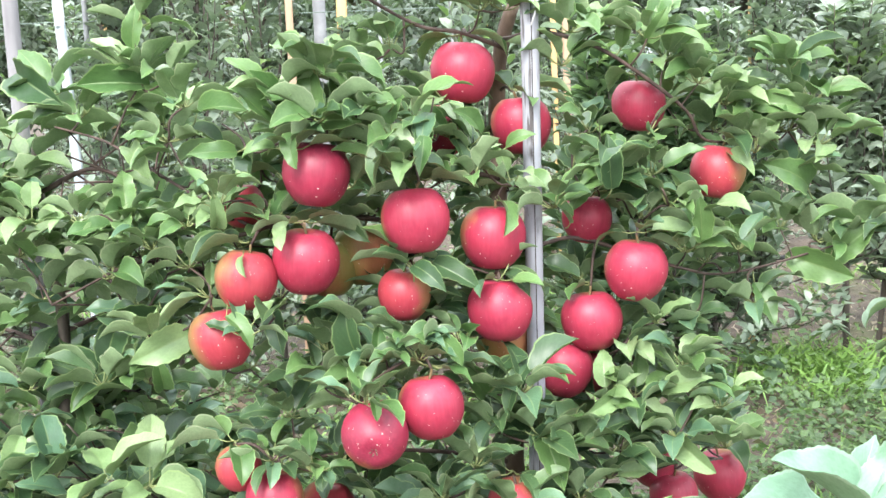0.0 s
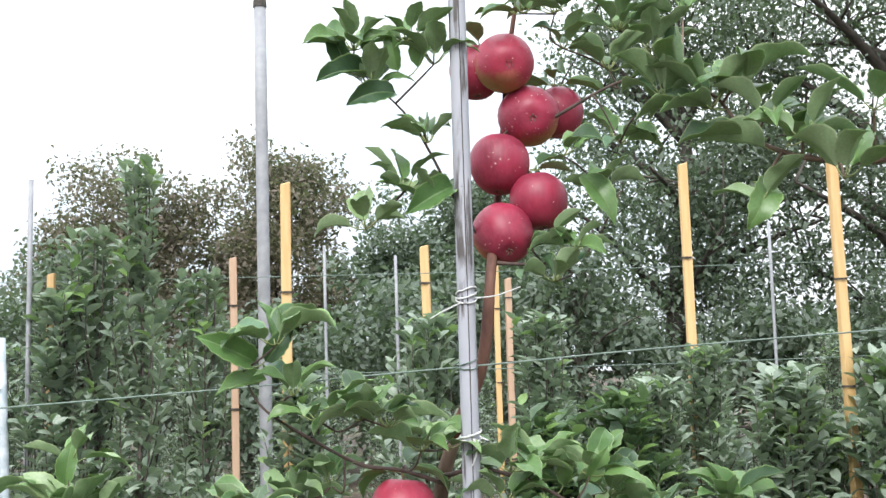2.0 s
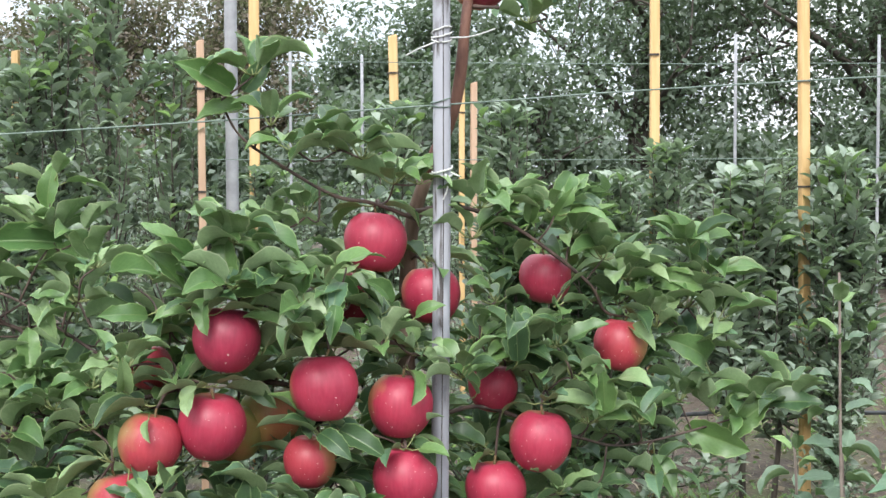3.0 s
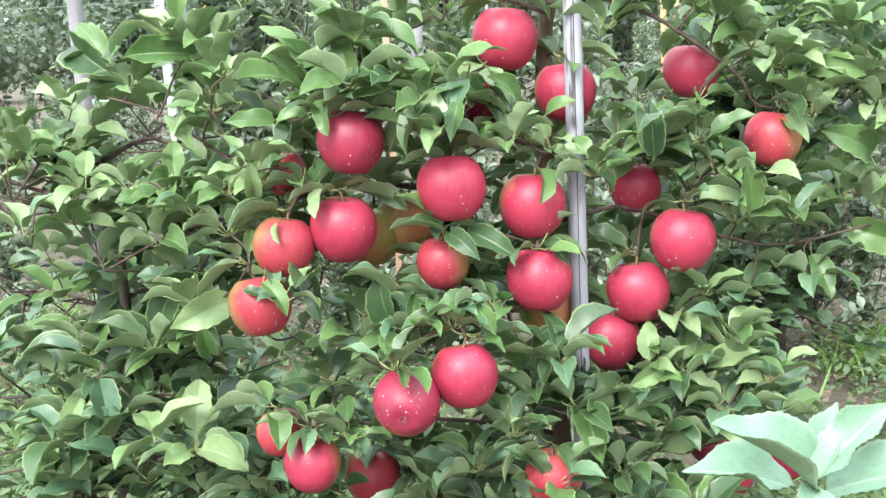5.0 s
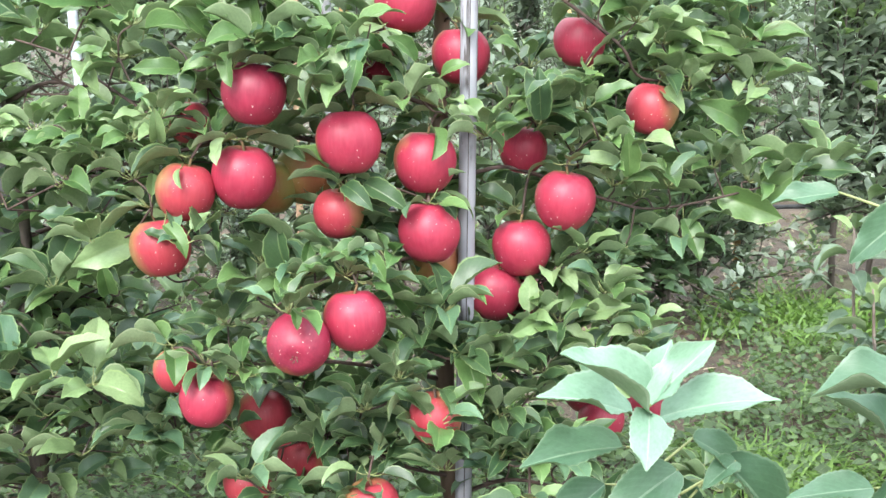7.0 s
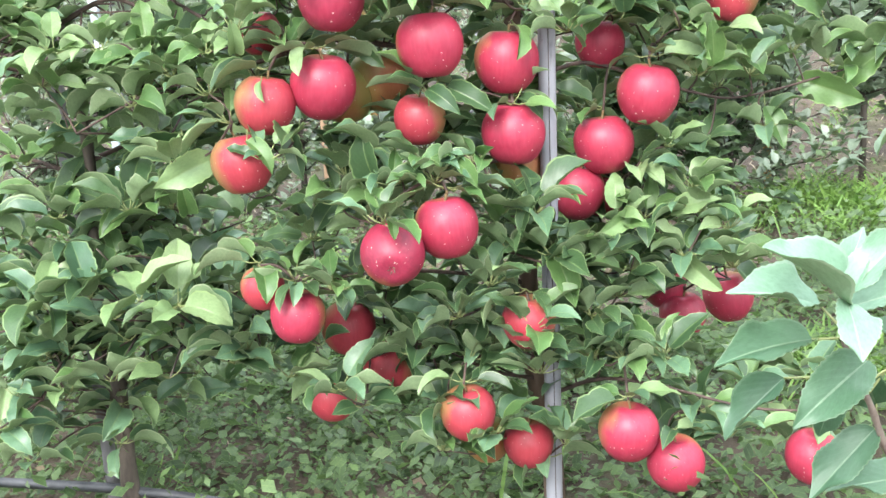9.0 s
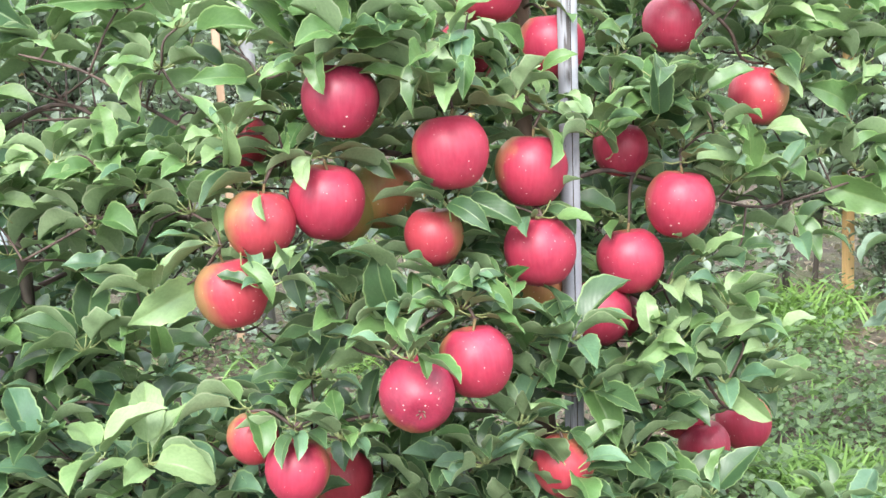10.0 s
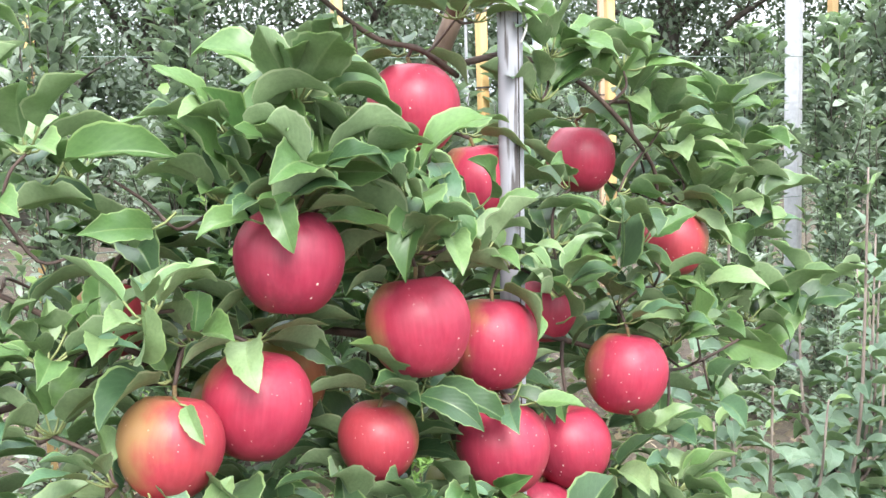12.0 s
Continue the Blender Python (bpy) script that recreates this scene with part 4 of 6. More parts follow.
def apple_mesh(name, seed, mat):
    """A body of revolution with a stem hollow, a puckered base and five faint ribs."""
    rng = random.Random(seed)
    squat, ribs, skew = rng.uniform(0.99, 1.06), rng.uniform(0.010, 0.022), rng.uniform(-0.04, 0.04)
    rings, seg = 18, 26
    verts, faces = [], []
    for i in range(rings + 1):
        a = math.pi * i / rings
        r = math.sin(a) ** 0.95 * (1 + 0.08 * math.cos(a))
        z = math.cos(a) * squat
        if i < 3:
            z -= 0.24 * (1 - math.sin(a) / math.sin(math.pi * 3 / rings)) ** 1.3
        if i > rings - 3:
            z += 0.14 * (1 - math.sin(a) / math.sin(math.pi * 3 / rings)) ** 1.2
        for k in range(seg):
            t = 2 * math.pi * k / seg
            rr = r * (1 + ribs * math.cos(5 * t) * (0.4 + 0.6 * max(0, -math.cos(a))) + 0.012 * math.cos(t + seed))
            verts.append((rr * math.cos(t), rr * math.sin(t), z + skew * rr * math.cos(t)))
    for i in range(rings):
        for k in range(seg):
            faces.append((i * seg + k, (i + 1) * seg + k, (i + 1) * seg + (k + 1) % seg, i * seg + (k + 1) % seg))
    return mesh_of(name, [(verts, faces)], mat)


apple_meshes = {(tone, i): apple_mesh("apple", 40 + i, mat) for tone, mat in apple_mats.items() for i in range(3)}
calyx_pieces = []
for k in range(5):
    a = 2 * math.pi * k / 5
    calyx_pieces.append(tube([(0.03 * math.cos(a), 0.03 * math.sin(a), -0.84), (0.09 * math.cos(a), 0.09 * math.sin(a), -0.92), (0.13 * math.cos(a + .3), 0.13 * math.sin(a + .3), -0.99)], 0.035, 0.012, 4))
calyx_mesh = mesh_of("calyx", calyx_pieces, calyx_mat)
stem_meshes = [mesh_of("stem", [tube(grow([(0, 0, 0.55), (0.03 * s, 0, 0.8), (0.12 * s, 0.05, 1.12)], 4), 0.035, 0.045, 6)], stem_mat) for s in (-1, 1, 2)]
APPLE_LABEL = {"bright": "ripe bright red apple with pale speckles", "deep": "ripe dark crimson apple with pale speckles",
               "blush": "red apple with orange-green shaded cheek", "green": "half-ripe yellow-green apple, its skin darkened for the shade"}
stem_tops = []
arng = random.Random(77)
# how far the shaded cheek is turned round from the back
CHEEK = {3: 30, 5: 62, 6: 66, 8: -15, 10: 20, 11: -20, 12: -70, 15: -60, 16: -40}
for number, (x, y, z, r, tone, tip, side) in enumerate(FRUIT):
    ob = new("apple", apple_meshes[tone, arng.randrange(3)])
    m = pose(x, y, z, -tip, side, 0) @ pose(0, 0, 0, 0, 0, CHEEK.get(number, arng.uniform(-50, 50)))
    ob.matrix_basis = m @ Matrix.Scale(r, 4)
    s = arng.randrange(3)
    part("stem", stem_meshes[s], ob, "thin brown stem")
    part("calyx", calyx_mesh, ob, "dried brown calyx")
    stem_tops.append(m @ Vector((0.12 * (-1, 1, 2)[s] * r, 0.05 * r, 1.10 * r)))
    tagged(ob, APPLE_LABEL[tone], "apple", "apples on the tree")


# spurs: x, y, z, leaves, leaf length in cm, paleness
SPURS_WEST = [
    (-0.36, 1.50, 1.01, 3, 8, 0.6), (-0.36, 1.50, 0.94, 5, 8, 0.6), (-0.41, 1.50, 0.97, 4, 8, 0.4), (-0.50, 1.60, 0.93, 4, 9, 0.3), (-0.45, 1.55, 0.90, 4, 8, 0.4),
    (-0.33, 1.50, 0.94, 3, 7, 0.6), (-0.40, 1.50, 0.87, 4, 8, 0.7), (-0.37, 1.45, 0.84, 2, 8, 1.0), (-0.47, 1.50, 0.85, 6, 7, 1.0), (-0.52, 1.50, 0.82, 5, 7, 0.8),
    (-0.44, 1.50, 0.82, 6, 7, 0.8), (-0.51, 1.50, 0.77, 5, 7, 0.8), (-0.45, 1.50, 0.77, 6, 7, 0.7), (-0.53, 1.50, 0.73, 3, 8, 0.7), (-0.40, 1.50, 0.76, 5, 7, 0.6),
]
SPURS_WEST_B = [
    (-0.41, 1.50, 0.71, 4, 7, 0.6),
]
SPURS_INNER_WEST = [
    (-0.30, 1.45, 0.91, 5, 7, 0.5), (-0.25, 1.42, 0.89, 6, 8, 0.5), (-0.32, 1.45, 0.87, 5, 7, 0.4), (-0.28, 1.42, 0.84, 6, 7, 0.6), (-0.22, 1.40, 0.86, 6, 8, 0.4),
    (-0.25, 1.36, 0.80, 4, 6, 0.7), (-0.30, 1.42, 0.77, 6, 6, 0.5), (-0.35, 1.45, 0.74, 5, 7, 0.4), (-0.30, 1.42, 0.72, 4, 7, 0.3), (-0.22, 1.40, 0.80, 5, 7, 0.4),
    (-0.20, 1.42, 0.77, 4, 7, 0.3), (-0.27, 1.38, 0.69, 4, 6, 0.5), (-0.38, 1.50, 0.65, 5, 8, 0.2), (-0.34, 1.38, 0.64, 2, 9, 0.8), (-0.45, 1.60, 0.63, 5, 8, 0.1),
]
SPURS_INNER_WEST_B = [
    (-0.47, 1.60, 0.53, 6, 9, 0.2), (-0.38, 1.50, 0.56, 3, 9, 0.3), (-0.23, 1.35, 0.65, 2, 5, 0.4), (-0.20, 1.40, 0.66, 3, 10, 0.1),
]
SPURS_CROWN = [
    (-0.18, 1.38, 0.92, 5, 8, 0.4), (-0.13, 1.38, 0.94, 6, 9, 0.3), (-0.13, 1.36, 0.89, 6, 8, 0.4), (-0.08, 1.38, 0.90, 5, 8, 0.4), (-0.16, 1.36, 0.86, 4, 7, 0.4),
    (-0.05, 1.37, 0.87, 6, 7, 0.5), (0.00, 1.42, 0.91, 4, 9, 0.3), (-0.05, 1.36, 0.83, 4, 8, 0.4), (-0.02, 1.36, 0.84, 5, 7, 0.5), (-0.00, 1.42, 0.86, 5, 7, 0.4),
    (0.03, 1.44, 0.86, 5, 7, 0.3), (0.05, 1.44, 0.83, 5, 7, 0.4), (-0.05, 1.50, 0.97, 5, 7, 0.5), (-0.10, 1.50, 0.95, 3, 7, 0.5), (-0.10, 1.40, 0.81, 4, 8, 0.3),
]
SPURS_CROWN_B = [
    (-0.13, 1.47, 0.76, 4, 9, 0), (0.04, 1.42, 0.81, 4, 7, 0.5), (0.09, 1.45, 0.80, 3, 5, 0.7),
]
SPURS_HEART = [
    (-0.03, 1.40, 0.71, 4, 8, 0.2), (0.01, 1.44, 0.71, 4, 8, 0.1), (0.07, 1.42, 0.69, 3, 6, 0.2), (-0.10, 1.38, 0.64, 3, 9, 0.2), (-0.14, 1.42, 0.61, 4, 8, 0.2),
    (-0.04, 1.38, 0.63, 5, 7, 0.3), (0.00, 1.38, 0.64, 5, 7, 0.3), (-0.03, 1.36, 0.61, 6, 6, 0.3), (0.02, 1.40, 0.62, 4, 7, 0.3), (-0.08, 1.36, 0.61, 4, 6, 0.4),
    (-0.09, 1.29, 0.58, 4, 7, 0.3), (-0.15, 1.40, 0.58, 4, 8, 0.3), (-0.19, 1.42, 0.53, 5, 8, 0.3), (0.05, 1.42, 0.55, 4, 8, 0.2), (0.09, 1.38, 0.56, 5, 9, 0.3),
]
SPURS_HEART_B = [
    (0.11, 1.40, 0.50, 6, 9, 0.3), (0.06, 1.42, 0.50, 5, 8, 0.2), (0.16, 1.42, 0.48, 6, 8, 0.3),
]
SPURS_EAST = [
    (0.17, 1.50, 0.98, 4, 8, 0.5), (0.21, 1.52, 0.98, 5, 8, 0.6), (0.27, 1.52, 0.97, 5, 8, 0.6), (0.30, 1.55, 0.94, 6, 8, 0.5), (0.34, 1.55, 0.91, 6, 8, 0.4),
    (0.27, 1.53, 0.85, 5, 7, 0.4), (0.21, 1.45, 0.83, 3, 10, 0.0), (0.19, 1.50, 0.86, 5, 7, 0.4), (0.16, 1.50, 0.94, 4, 8, 0.3), (0.17, 1.50, 0.81, 4, 7, 0.4),
    (0.14, 1.45, 0.77, 4, 7, 0.4), (0.22, 1.50, 0.80, 4, 7, 0.3), (0.27, 1.50, 0.80, 5, 7, 0.4), (0.38, 1.58, 0.88, 6, 8, 0.8), (0.43, 1.60, 0.87, 6, 8, 0.6),
]
SPURS_FAR_EAST = [
    (0.47, 1.60, 0.92, 5, 8, 0.5), (0.47, 1.60, 0.84, 5, 8, 0.6), (0.50, 1.60, 0.88, 5, 8, 0.4), (0.41, 1.54, 0.82, 3, 6, 0.9), (0.47, 1.60, 0.78, 4, 9, 0.4),
    (0.51, 1.60, 0.82, 4, 8, 0.5), (0.33, 1.50, 0.74, 4, 9, 0.6), (0.29, 1.50, 0.76, 4, 7, 0.5), (0.26, 1.52, 0.74, 4, 7, 0.4), (0.40, 1.60, 0.75, 4, 8, 0.3),
    (0.31, 1.50, 0.70, 5, 7, 0.4), (0.39, 1.55, 0.69, 4, 8, 0.4), (0.46, 1.60, 0.71, 5, 8, 0.4), (0.51, 1.60, 0.69, 5, 8, 0.4), (0.57, 1.60, 0.70, 4, 9, 0.4),
]
SPURS_FAR_EAST_B = [
    (0.41, 1.55, 0.62, 2, 9, 0.4),
]
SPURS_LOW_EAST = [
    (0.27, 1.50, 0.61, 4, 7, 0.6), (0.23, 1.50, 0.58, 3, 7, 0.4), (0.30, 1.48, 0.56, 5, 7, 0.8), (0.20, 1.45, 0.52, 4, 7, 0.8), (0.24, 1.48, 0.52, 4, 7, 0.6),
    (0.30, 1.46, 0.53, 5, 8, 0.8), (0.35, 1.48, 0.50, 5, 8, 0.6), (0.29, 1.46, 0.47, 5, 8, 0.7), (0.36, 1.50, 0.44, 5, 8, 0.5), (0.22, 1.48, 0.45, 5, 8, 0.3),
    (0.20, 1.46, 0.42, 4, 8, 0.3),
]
SPURS_FOOT = [
    (-0.21, 1.38, 0.49, 4, 7, 0.4), (-0.16, 1.36, 0.48, 4, 6, 0.4), (-0.13, 1.42, 0.47, 4, 7, 0.2), (-0.01, 1.38, 0.43, 6, 7, 0.2), (0.03, 1.38, 0.47, 5, 7, 0.3),
    (0.08, 1.36, 0.42, 5, 8, 0.4), (0.07, 1.38, 0.38, 5, 8, 0.3), (-0.00, 1.42, 0.36, 6, 8, 0.1), (-0.07, 1.44, 0.36, 5, 9, 0.1), (-0.03, 1.40, 0.30, 6, 8, 0.2),
    (0.03, 1.38, 0.27, 6, 8, 0.3), (0.09, 1.38, 0.35, 5, 8, 0.4), (0.16, 1.42, 0.41, 6, 8, 0.3), (0.16, 1.42, 0.35, 5, 8, 0.3), (0.25, 1.40, 0.36, 5, 8, 0.4),
]
SPURS_SKIRT = [
    (0.30, 1.42, 0.27, 5, 8, 0.4), (0.34, 1.42, 0.23, 5, 8, 0.4), (0.37, 1.45, 0.28, 4, 7, 0.4), (-0.17, 1.40, 0.33, 4, 8, 0.4), (-0.14, 1.42, 0.30, 4, 8, 0.2),
    (-0.09, 1.50, 0.38, 5, 9, 0.0), (-0.04, 1.42, 0.23, 5, 8, 0.2), (0.12, 1.40, 0.24, 5, 8, 0.2), (0.20, 1.42, 0.35, 5, 8, 0.3), (0.25, 1.40, 0.23, 5, 8, 0.2),
    (0.43, 1.45, 0.20, 5, 8, 0.3),
]
SPURS_TOP = [
    (-0.01, 1.50, 1.51, 6, 7, 0.3), (0.01, 1.50, 1.46, 4, 7, 0.2), (0.06, 1.50, 1.52, 4, 7, 0.4), (0.09, 1.50, 1.49, 4, 7, 0.3), (0.08, 1.50, 1.39, 5, 7, 0.2),
    (0.05, 1.50, 1.33, 5, 7, 0.3), (0.08, 1.50, 1.31, 5, 7, 0.2), (0.00, 1.48, 1.28, 3, 7, 0.2), (0.21, 1.55, 1.57, 5, 8, 0.4), (0.26, 1.58, 1.58, 5, 8, 0.5),
    (0.27, 1.58, 1.53, 4, 7, 0.4), (0.33, 1.58, 1.50, 5, 7, 0.3), (0.35, 1.60, 1.56, 5, 7, 0.3), (0.25, 1.50, 1.37, 4, 7, 0.5),
]
SPURS_TOP_EAST = [
    (0.39, 1.60, 1.53, 4, 8, 0.3), (0.44, 1.60, 1.58, 4, 8, 0.3), (0.30, 1.52, 1.33, 2, 8, 0.5), (0.34, 1.58, 1.40, 4, 7, 0.3), (0.22, 1.50, 1.26, 4, 7, 0.4),
    (0.26, 1.50, 1.25, 5, 7, 0.4), (0.23, 1.48, 1.21, 4, 8, 0.2), (0.37, 1.45, 1.43, 5, 8, 0.3), (0.42, 1.42, 1.41, 6, 8, 0.3), (0.46, 1.42, 1.43, 5, 8, 0.3),
    (0.48, 1.40, 1.39, 4, 7, 0.4), (0.46, 1.38, 1.29, 2, 8, 0.6), (0.51, 1.36, 1.36, 4, 7, 0.3), (0.55, 1.35, 1.31, 4, 8, 0.4), (0.59, 1.35, 1.39, 4, 8, 0.3),
]
SPURS_SHOOT = [
    (-0.11, 1.45, 1.14, 6, 9, 0.3), (-0.09, 1.45, 1.08, 4, 8, 0.3), (-0.06, 1.45, 1.05, 3, 8, 0.4), (-0.01, 1.45, 1.05, 4, 8, 0.4), (0.02, 1.45, 1.04, 4, 8, 0.5),
    (0.06, 1.48, 1.01, 4, 7, 0.5), (0.09, 1.50, 1.01, 3, 7, 0.5),
]
SPURS_NEIGHBOUR = [
    (-0.44, 1.50, 0.56, 6, 9, 0.2), (-0.49, 1.50, 0.51, 6, 9, 0.2), (-0.57, 1.50, 0.43, 6, 9, 0.2), (-0.42, 1.42, 0.46, 2, 9, 1.0), (-0.37, 1.42, 0.45, 5, 8, 0.9),
    (-0.57, 1.60, 0.53, 5, 9, 0.2), (-0.51, 1.50, 0.44, 4, 9, 0.2), (-0.40, 1.45, 0.34, 3, 9, 0.7), (-0.49, 1.50, 0.32, 3, 9, 0.3), (-0.59, 1.55, 0.34, 5, 9, 0.2),
]
SPURS = SPURS_WEST + SPURS_WEST_B + SPURS_INNER_WEST + SPURS_INNER_WEST_B + SPURS_CROWN + SPURS_CROWN_B + SPURS_HEART + SPURS_HEART_B + SPURS_EAST + SPURS_FAR_EAST + SPURS_FAR_EAST_B + SPURS_LOW_EAST + SPURS_FOOT + SPURS_SKIRT + SPURS_TOP + SPURS_TOP_EAST + SPURS_SHOOT

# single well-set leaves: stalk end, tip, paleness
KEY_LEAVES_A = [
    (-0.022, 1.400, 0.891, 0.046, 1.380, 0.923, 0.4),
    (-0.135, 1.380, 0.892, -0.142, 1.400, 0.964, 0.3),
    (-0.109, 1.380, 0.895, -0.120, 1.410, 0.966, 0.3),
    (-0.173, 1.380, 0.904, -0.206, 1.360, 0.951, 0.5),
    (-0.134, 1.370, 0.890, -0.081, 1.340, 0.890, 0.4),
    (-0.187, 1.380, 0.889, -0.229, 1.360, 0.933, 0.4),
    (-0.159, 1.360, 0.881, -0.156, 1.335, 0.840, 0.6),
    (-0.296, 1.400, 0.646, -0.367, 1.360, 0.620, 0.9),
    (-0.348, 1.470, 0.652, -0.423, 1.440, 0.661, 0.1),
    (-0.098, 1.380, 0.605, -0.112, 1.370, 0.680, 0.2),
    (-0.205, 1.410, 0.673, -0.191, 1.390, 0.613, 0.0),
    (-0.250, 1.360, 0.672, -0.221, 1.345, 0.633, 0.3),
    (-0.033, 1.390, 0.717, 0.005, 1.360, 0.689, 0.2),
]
KEY_LEAVES_B = [
    (-0.010, 1.410, 0.716, 0.045, 1.390, 0.685, 0.1),
    (-0.226, 1.360, 0.742, -0.221, 1.340, 0.719, 0.8),
    (-0.080, 1.280, 0.589, -0.077, 1.265, 0.567, 0.4),
    (0.085, 1.460, 0.845, 0.122, 1.450, 0.860, 0.7),
    (-0.042, 1.360, 0.868, -0.070, 1.340, 0.812, 0.5),
    (-0.013, 1.370, 0.869, -0.020, 1.340, 0.826, 0.6),
    (0.211, 1.450, 0.790, 0.207, 1.450, 0.858, 0.0),
    (0.328, 1.490, 0.713, 0.323, 1.480, 0.775, 0.7),
    (0.375, 1.540, 0.821, 0.401, 1.510, 0.792, 1.0),
    (0.269, 1.520, 0.964, 0.294, 1.510, 1.007, 0.7),
    (0.237, 1.520, 0.959, 0.247, 1.520, 1.010, 0.6),
    (0.215, 1.450, 0.535, 0.168, 1.420, 0.515, 0.9),
    (0.270, 1.460, 0.529, 0.328, 1.430, 0.554, 0.9),
]
KEY_LEAVES_C = [
    (0.287, 1.460, 0.469, 0.329, 1.420, 0.435, 1.0),
    (0.103, 1.400, 0.589, 0.072, 1.370, 0.531, 0.2),
    (0.414, 1.560, 0.645, 0.433, 1.530, 0.592, 0.4),
    (-0.367, 1.500, 0.982, -0.357, 1.500, 1.038, 0.4),
    (-0.349, 1.500, 0.938, -0.434, 1.480, 0.941, 0.5),
    (-0.372, 1.520, 0.928, -0.445, 1.520, 0.980, 0.3),
    (-0.351, 1.500, 0.938, -0.312, 1.470, 0.909, 0.5),
    (-0.372, 1.470, 0.863, -0.344, 1.440, 0.826, 0.9),
    (-0.255, 1.370, 0.775, -0.254, 1.355, 0.815, 0.9),
    (0.093, 1.450, 0.807, 0.111, 1.430, 0.785, 0.9),
    (0.497, 1.600, 0.764, 0.426, 1.560, 0.802, 0.4),
    (0.416, 1.580, 0.879, 0.484, 1.570, 0.868, 0.7),
    (0.474, 1.600, 0.905, 0.437, 1.600, 0.977, 0.5),
]
KEY_LEAVES_D = [
    (0.525, 1.600, 0.660, 0.584, 1.580, 0.715, 0.4),
    (0.467, 1.600, 0.674, 0.554, 1.580, 0.642, 0.4),
    (-0.538, 1.580, 0.959, -0.464, 1.520, 0.917, 0.1),
    (-0.512, 1.500, 0.726, -0.534, 1.470, 0.760, 0.5),
    (-0.411, 1.520, 0.547, -0.474, 1.480, 0.535, 0.1),
    (-0.350, 1.450, 0.564, -0.352, 1.430, 0.612, 0.3),
    (-0.115, 1.450, 0.766, -0.084, 1.430, 0.740, 0.1),
    (-0.044, 1.380, 0.909, -0.082, 1.360, 0.895, 0.5),
    (0.053, 1.420, 0.863, 0.020, 1.400, 0.895, 0.4),
    (-0.099, 1.380, 0.589, -0.152, 1.360, 0.576, 0.3),
    (0.161, 1.460, 0.749, 0.123, 1.440, 0.788, 0.5),
    (0.474, 1.600, 0.857, 0.520, 1.580, 0.878, 0.6),
    (0.029, 1.380, 0.635, 0.042, 1.350, 0.651, 0.3),
]
KEY_LEAVES_E = [
    (0.198, 1.420, 0.465, 0.134, 1.400, 0.478, 0.4),
    (0.116, 1.420, 0.501, 0.136, 1.370, 0.439, 0.3),
    (0.048, 1.420, 0.547, 0.008, 1.400, 0.596, 0.3),
    (-0.004, 1.360, 0.634, 0.020, 1.340, 0.605, 0.3),
    (-0.280, 1.430, 0.904, -0.215, 1.390, 0.905, 0.5),
    (-0.231, 1.400, 0.857, -0.286, 1.380, 0.858, 0.5),
    (-0.320, 1.450, 0.857, -0.364, 1.430, 0.840, 0.6),
    (0.001, 1.460, 0.894, 0.043, 1.440, 0.859, 0.4),
    (-0.016, 1.450, 0.895, 0.016, 1.430, 0.864, 0.3),
]
TOP_LEAVES = [
    (-0.015, 1.500, 1.481, -0.039, 1.500, 1.536, 0.2),
    (-0.001, 1.500, 1.480, -0.057, 1.470, 1.463, 0.2),
    (0.041, 1.500, 1.454, -0.021, 1.480, 1.435, 0.2),
    (0.014, 1.500, 1.495, -0.003, 1.500, 1.528, 0.3),
    (0.045, 1.500, 1.483, 0.036, 1.500, 1.537, 0.3),
    (0.070, 1.500, 1.487, 0.097, 1.500, 1.541, 0.5),
    (0.273, 1.500, 1.345, 0.308, 1.480, 1.278, 0.6),
    (0.478, 1.400, 1.317, 0.442, 1.380, 1.256, 0.7),
    (0.514, 1.380, 1.360, 0.529, 1.370, 1.385, 0.3),
    (0.109, 1.500, 1.334, 0.049, 1.470, 1.296, 0.4),
    (-0.135, 1.450, 1.122, -0.200, 1.420, 1.153, 0.4),
    (-0.123, 1.460, 1.122, -0.089, 1.460, 1.165, 0.2),
    (-0.123, 1.460, 1.102, -0.180, 1.440, 1.084, 0.4),
]
ALLEY_LEAVES_A = [
    (0.234, 0.670, 0.682, 0.176, 0.640, 0.727, 1.0),
    (0.232, 0.670, 0.685, 0.252, 0.690, 0.722, 1.0),
    (0.236, 0.665, 0.686, 0.276, 0.670, 0.727, 1.0),
    (0.234, 0.660, 0.683, 0.224, 0.600, 0.668, 1.0),
    (0.246, 0.690, 0.669, 0.317, 0.660, 0.691, 1.0),
    (0.230, 0.700, 0.667, 0.164, 0.680, 0.686, 0.9),
    (0.222, 0.690, 0.648, 0.153, 0.660, 0.645, 0.6),
    (0.259, 0.690, 0.632, 0.203, 0.660, 0.600, 0.7),
    (0.216, 0.730, 0.605, 0.176, 0.730, 0.560, 0.4),
    (0.304, 0.720, 0.627, 0.278, 0.700, 0.614, 0.3),
    (0.284, 0.740, 0.578, 0.261, 0.720, 0.622, 0.3),
    (0.297, 0.730, 0.624, 0.342, 0.750, 0.565, 0.5),
    (0.284, 0.740, 0.559, 0.233, 0.720, 0.515, 0.4),
    (0.272, 0.710, 0.647, 0.314, 0.740, 0.612, 0.6),
    (0.392, 0.700, 0.616, 0.331, 0.690, 0.612, 0.6),
    (0.263, 0.750, 0.597, 0.251, 0.760, 0.545, 0.3),
]
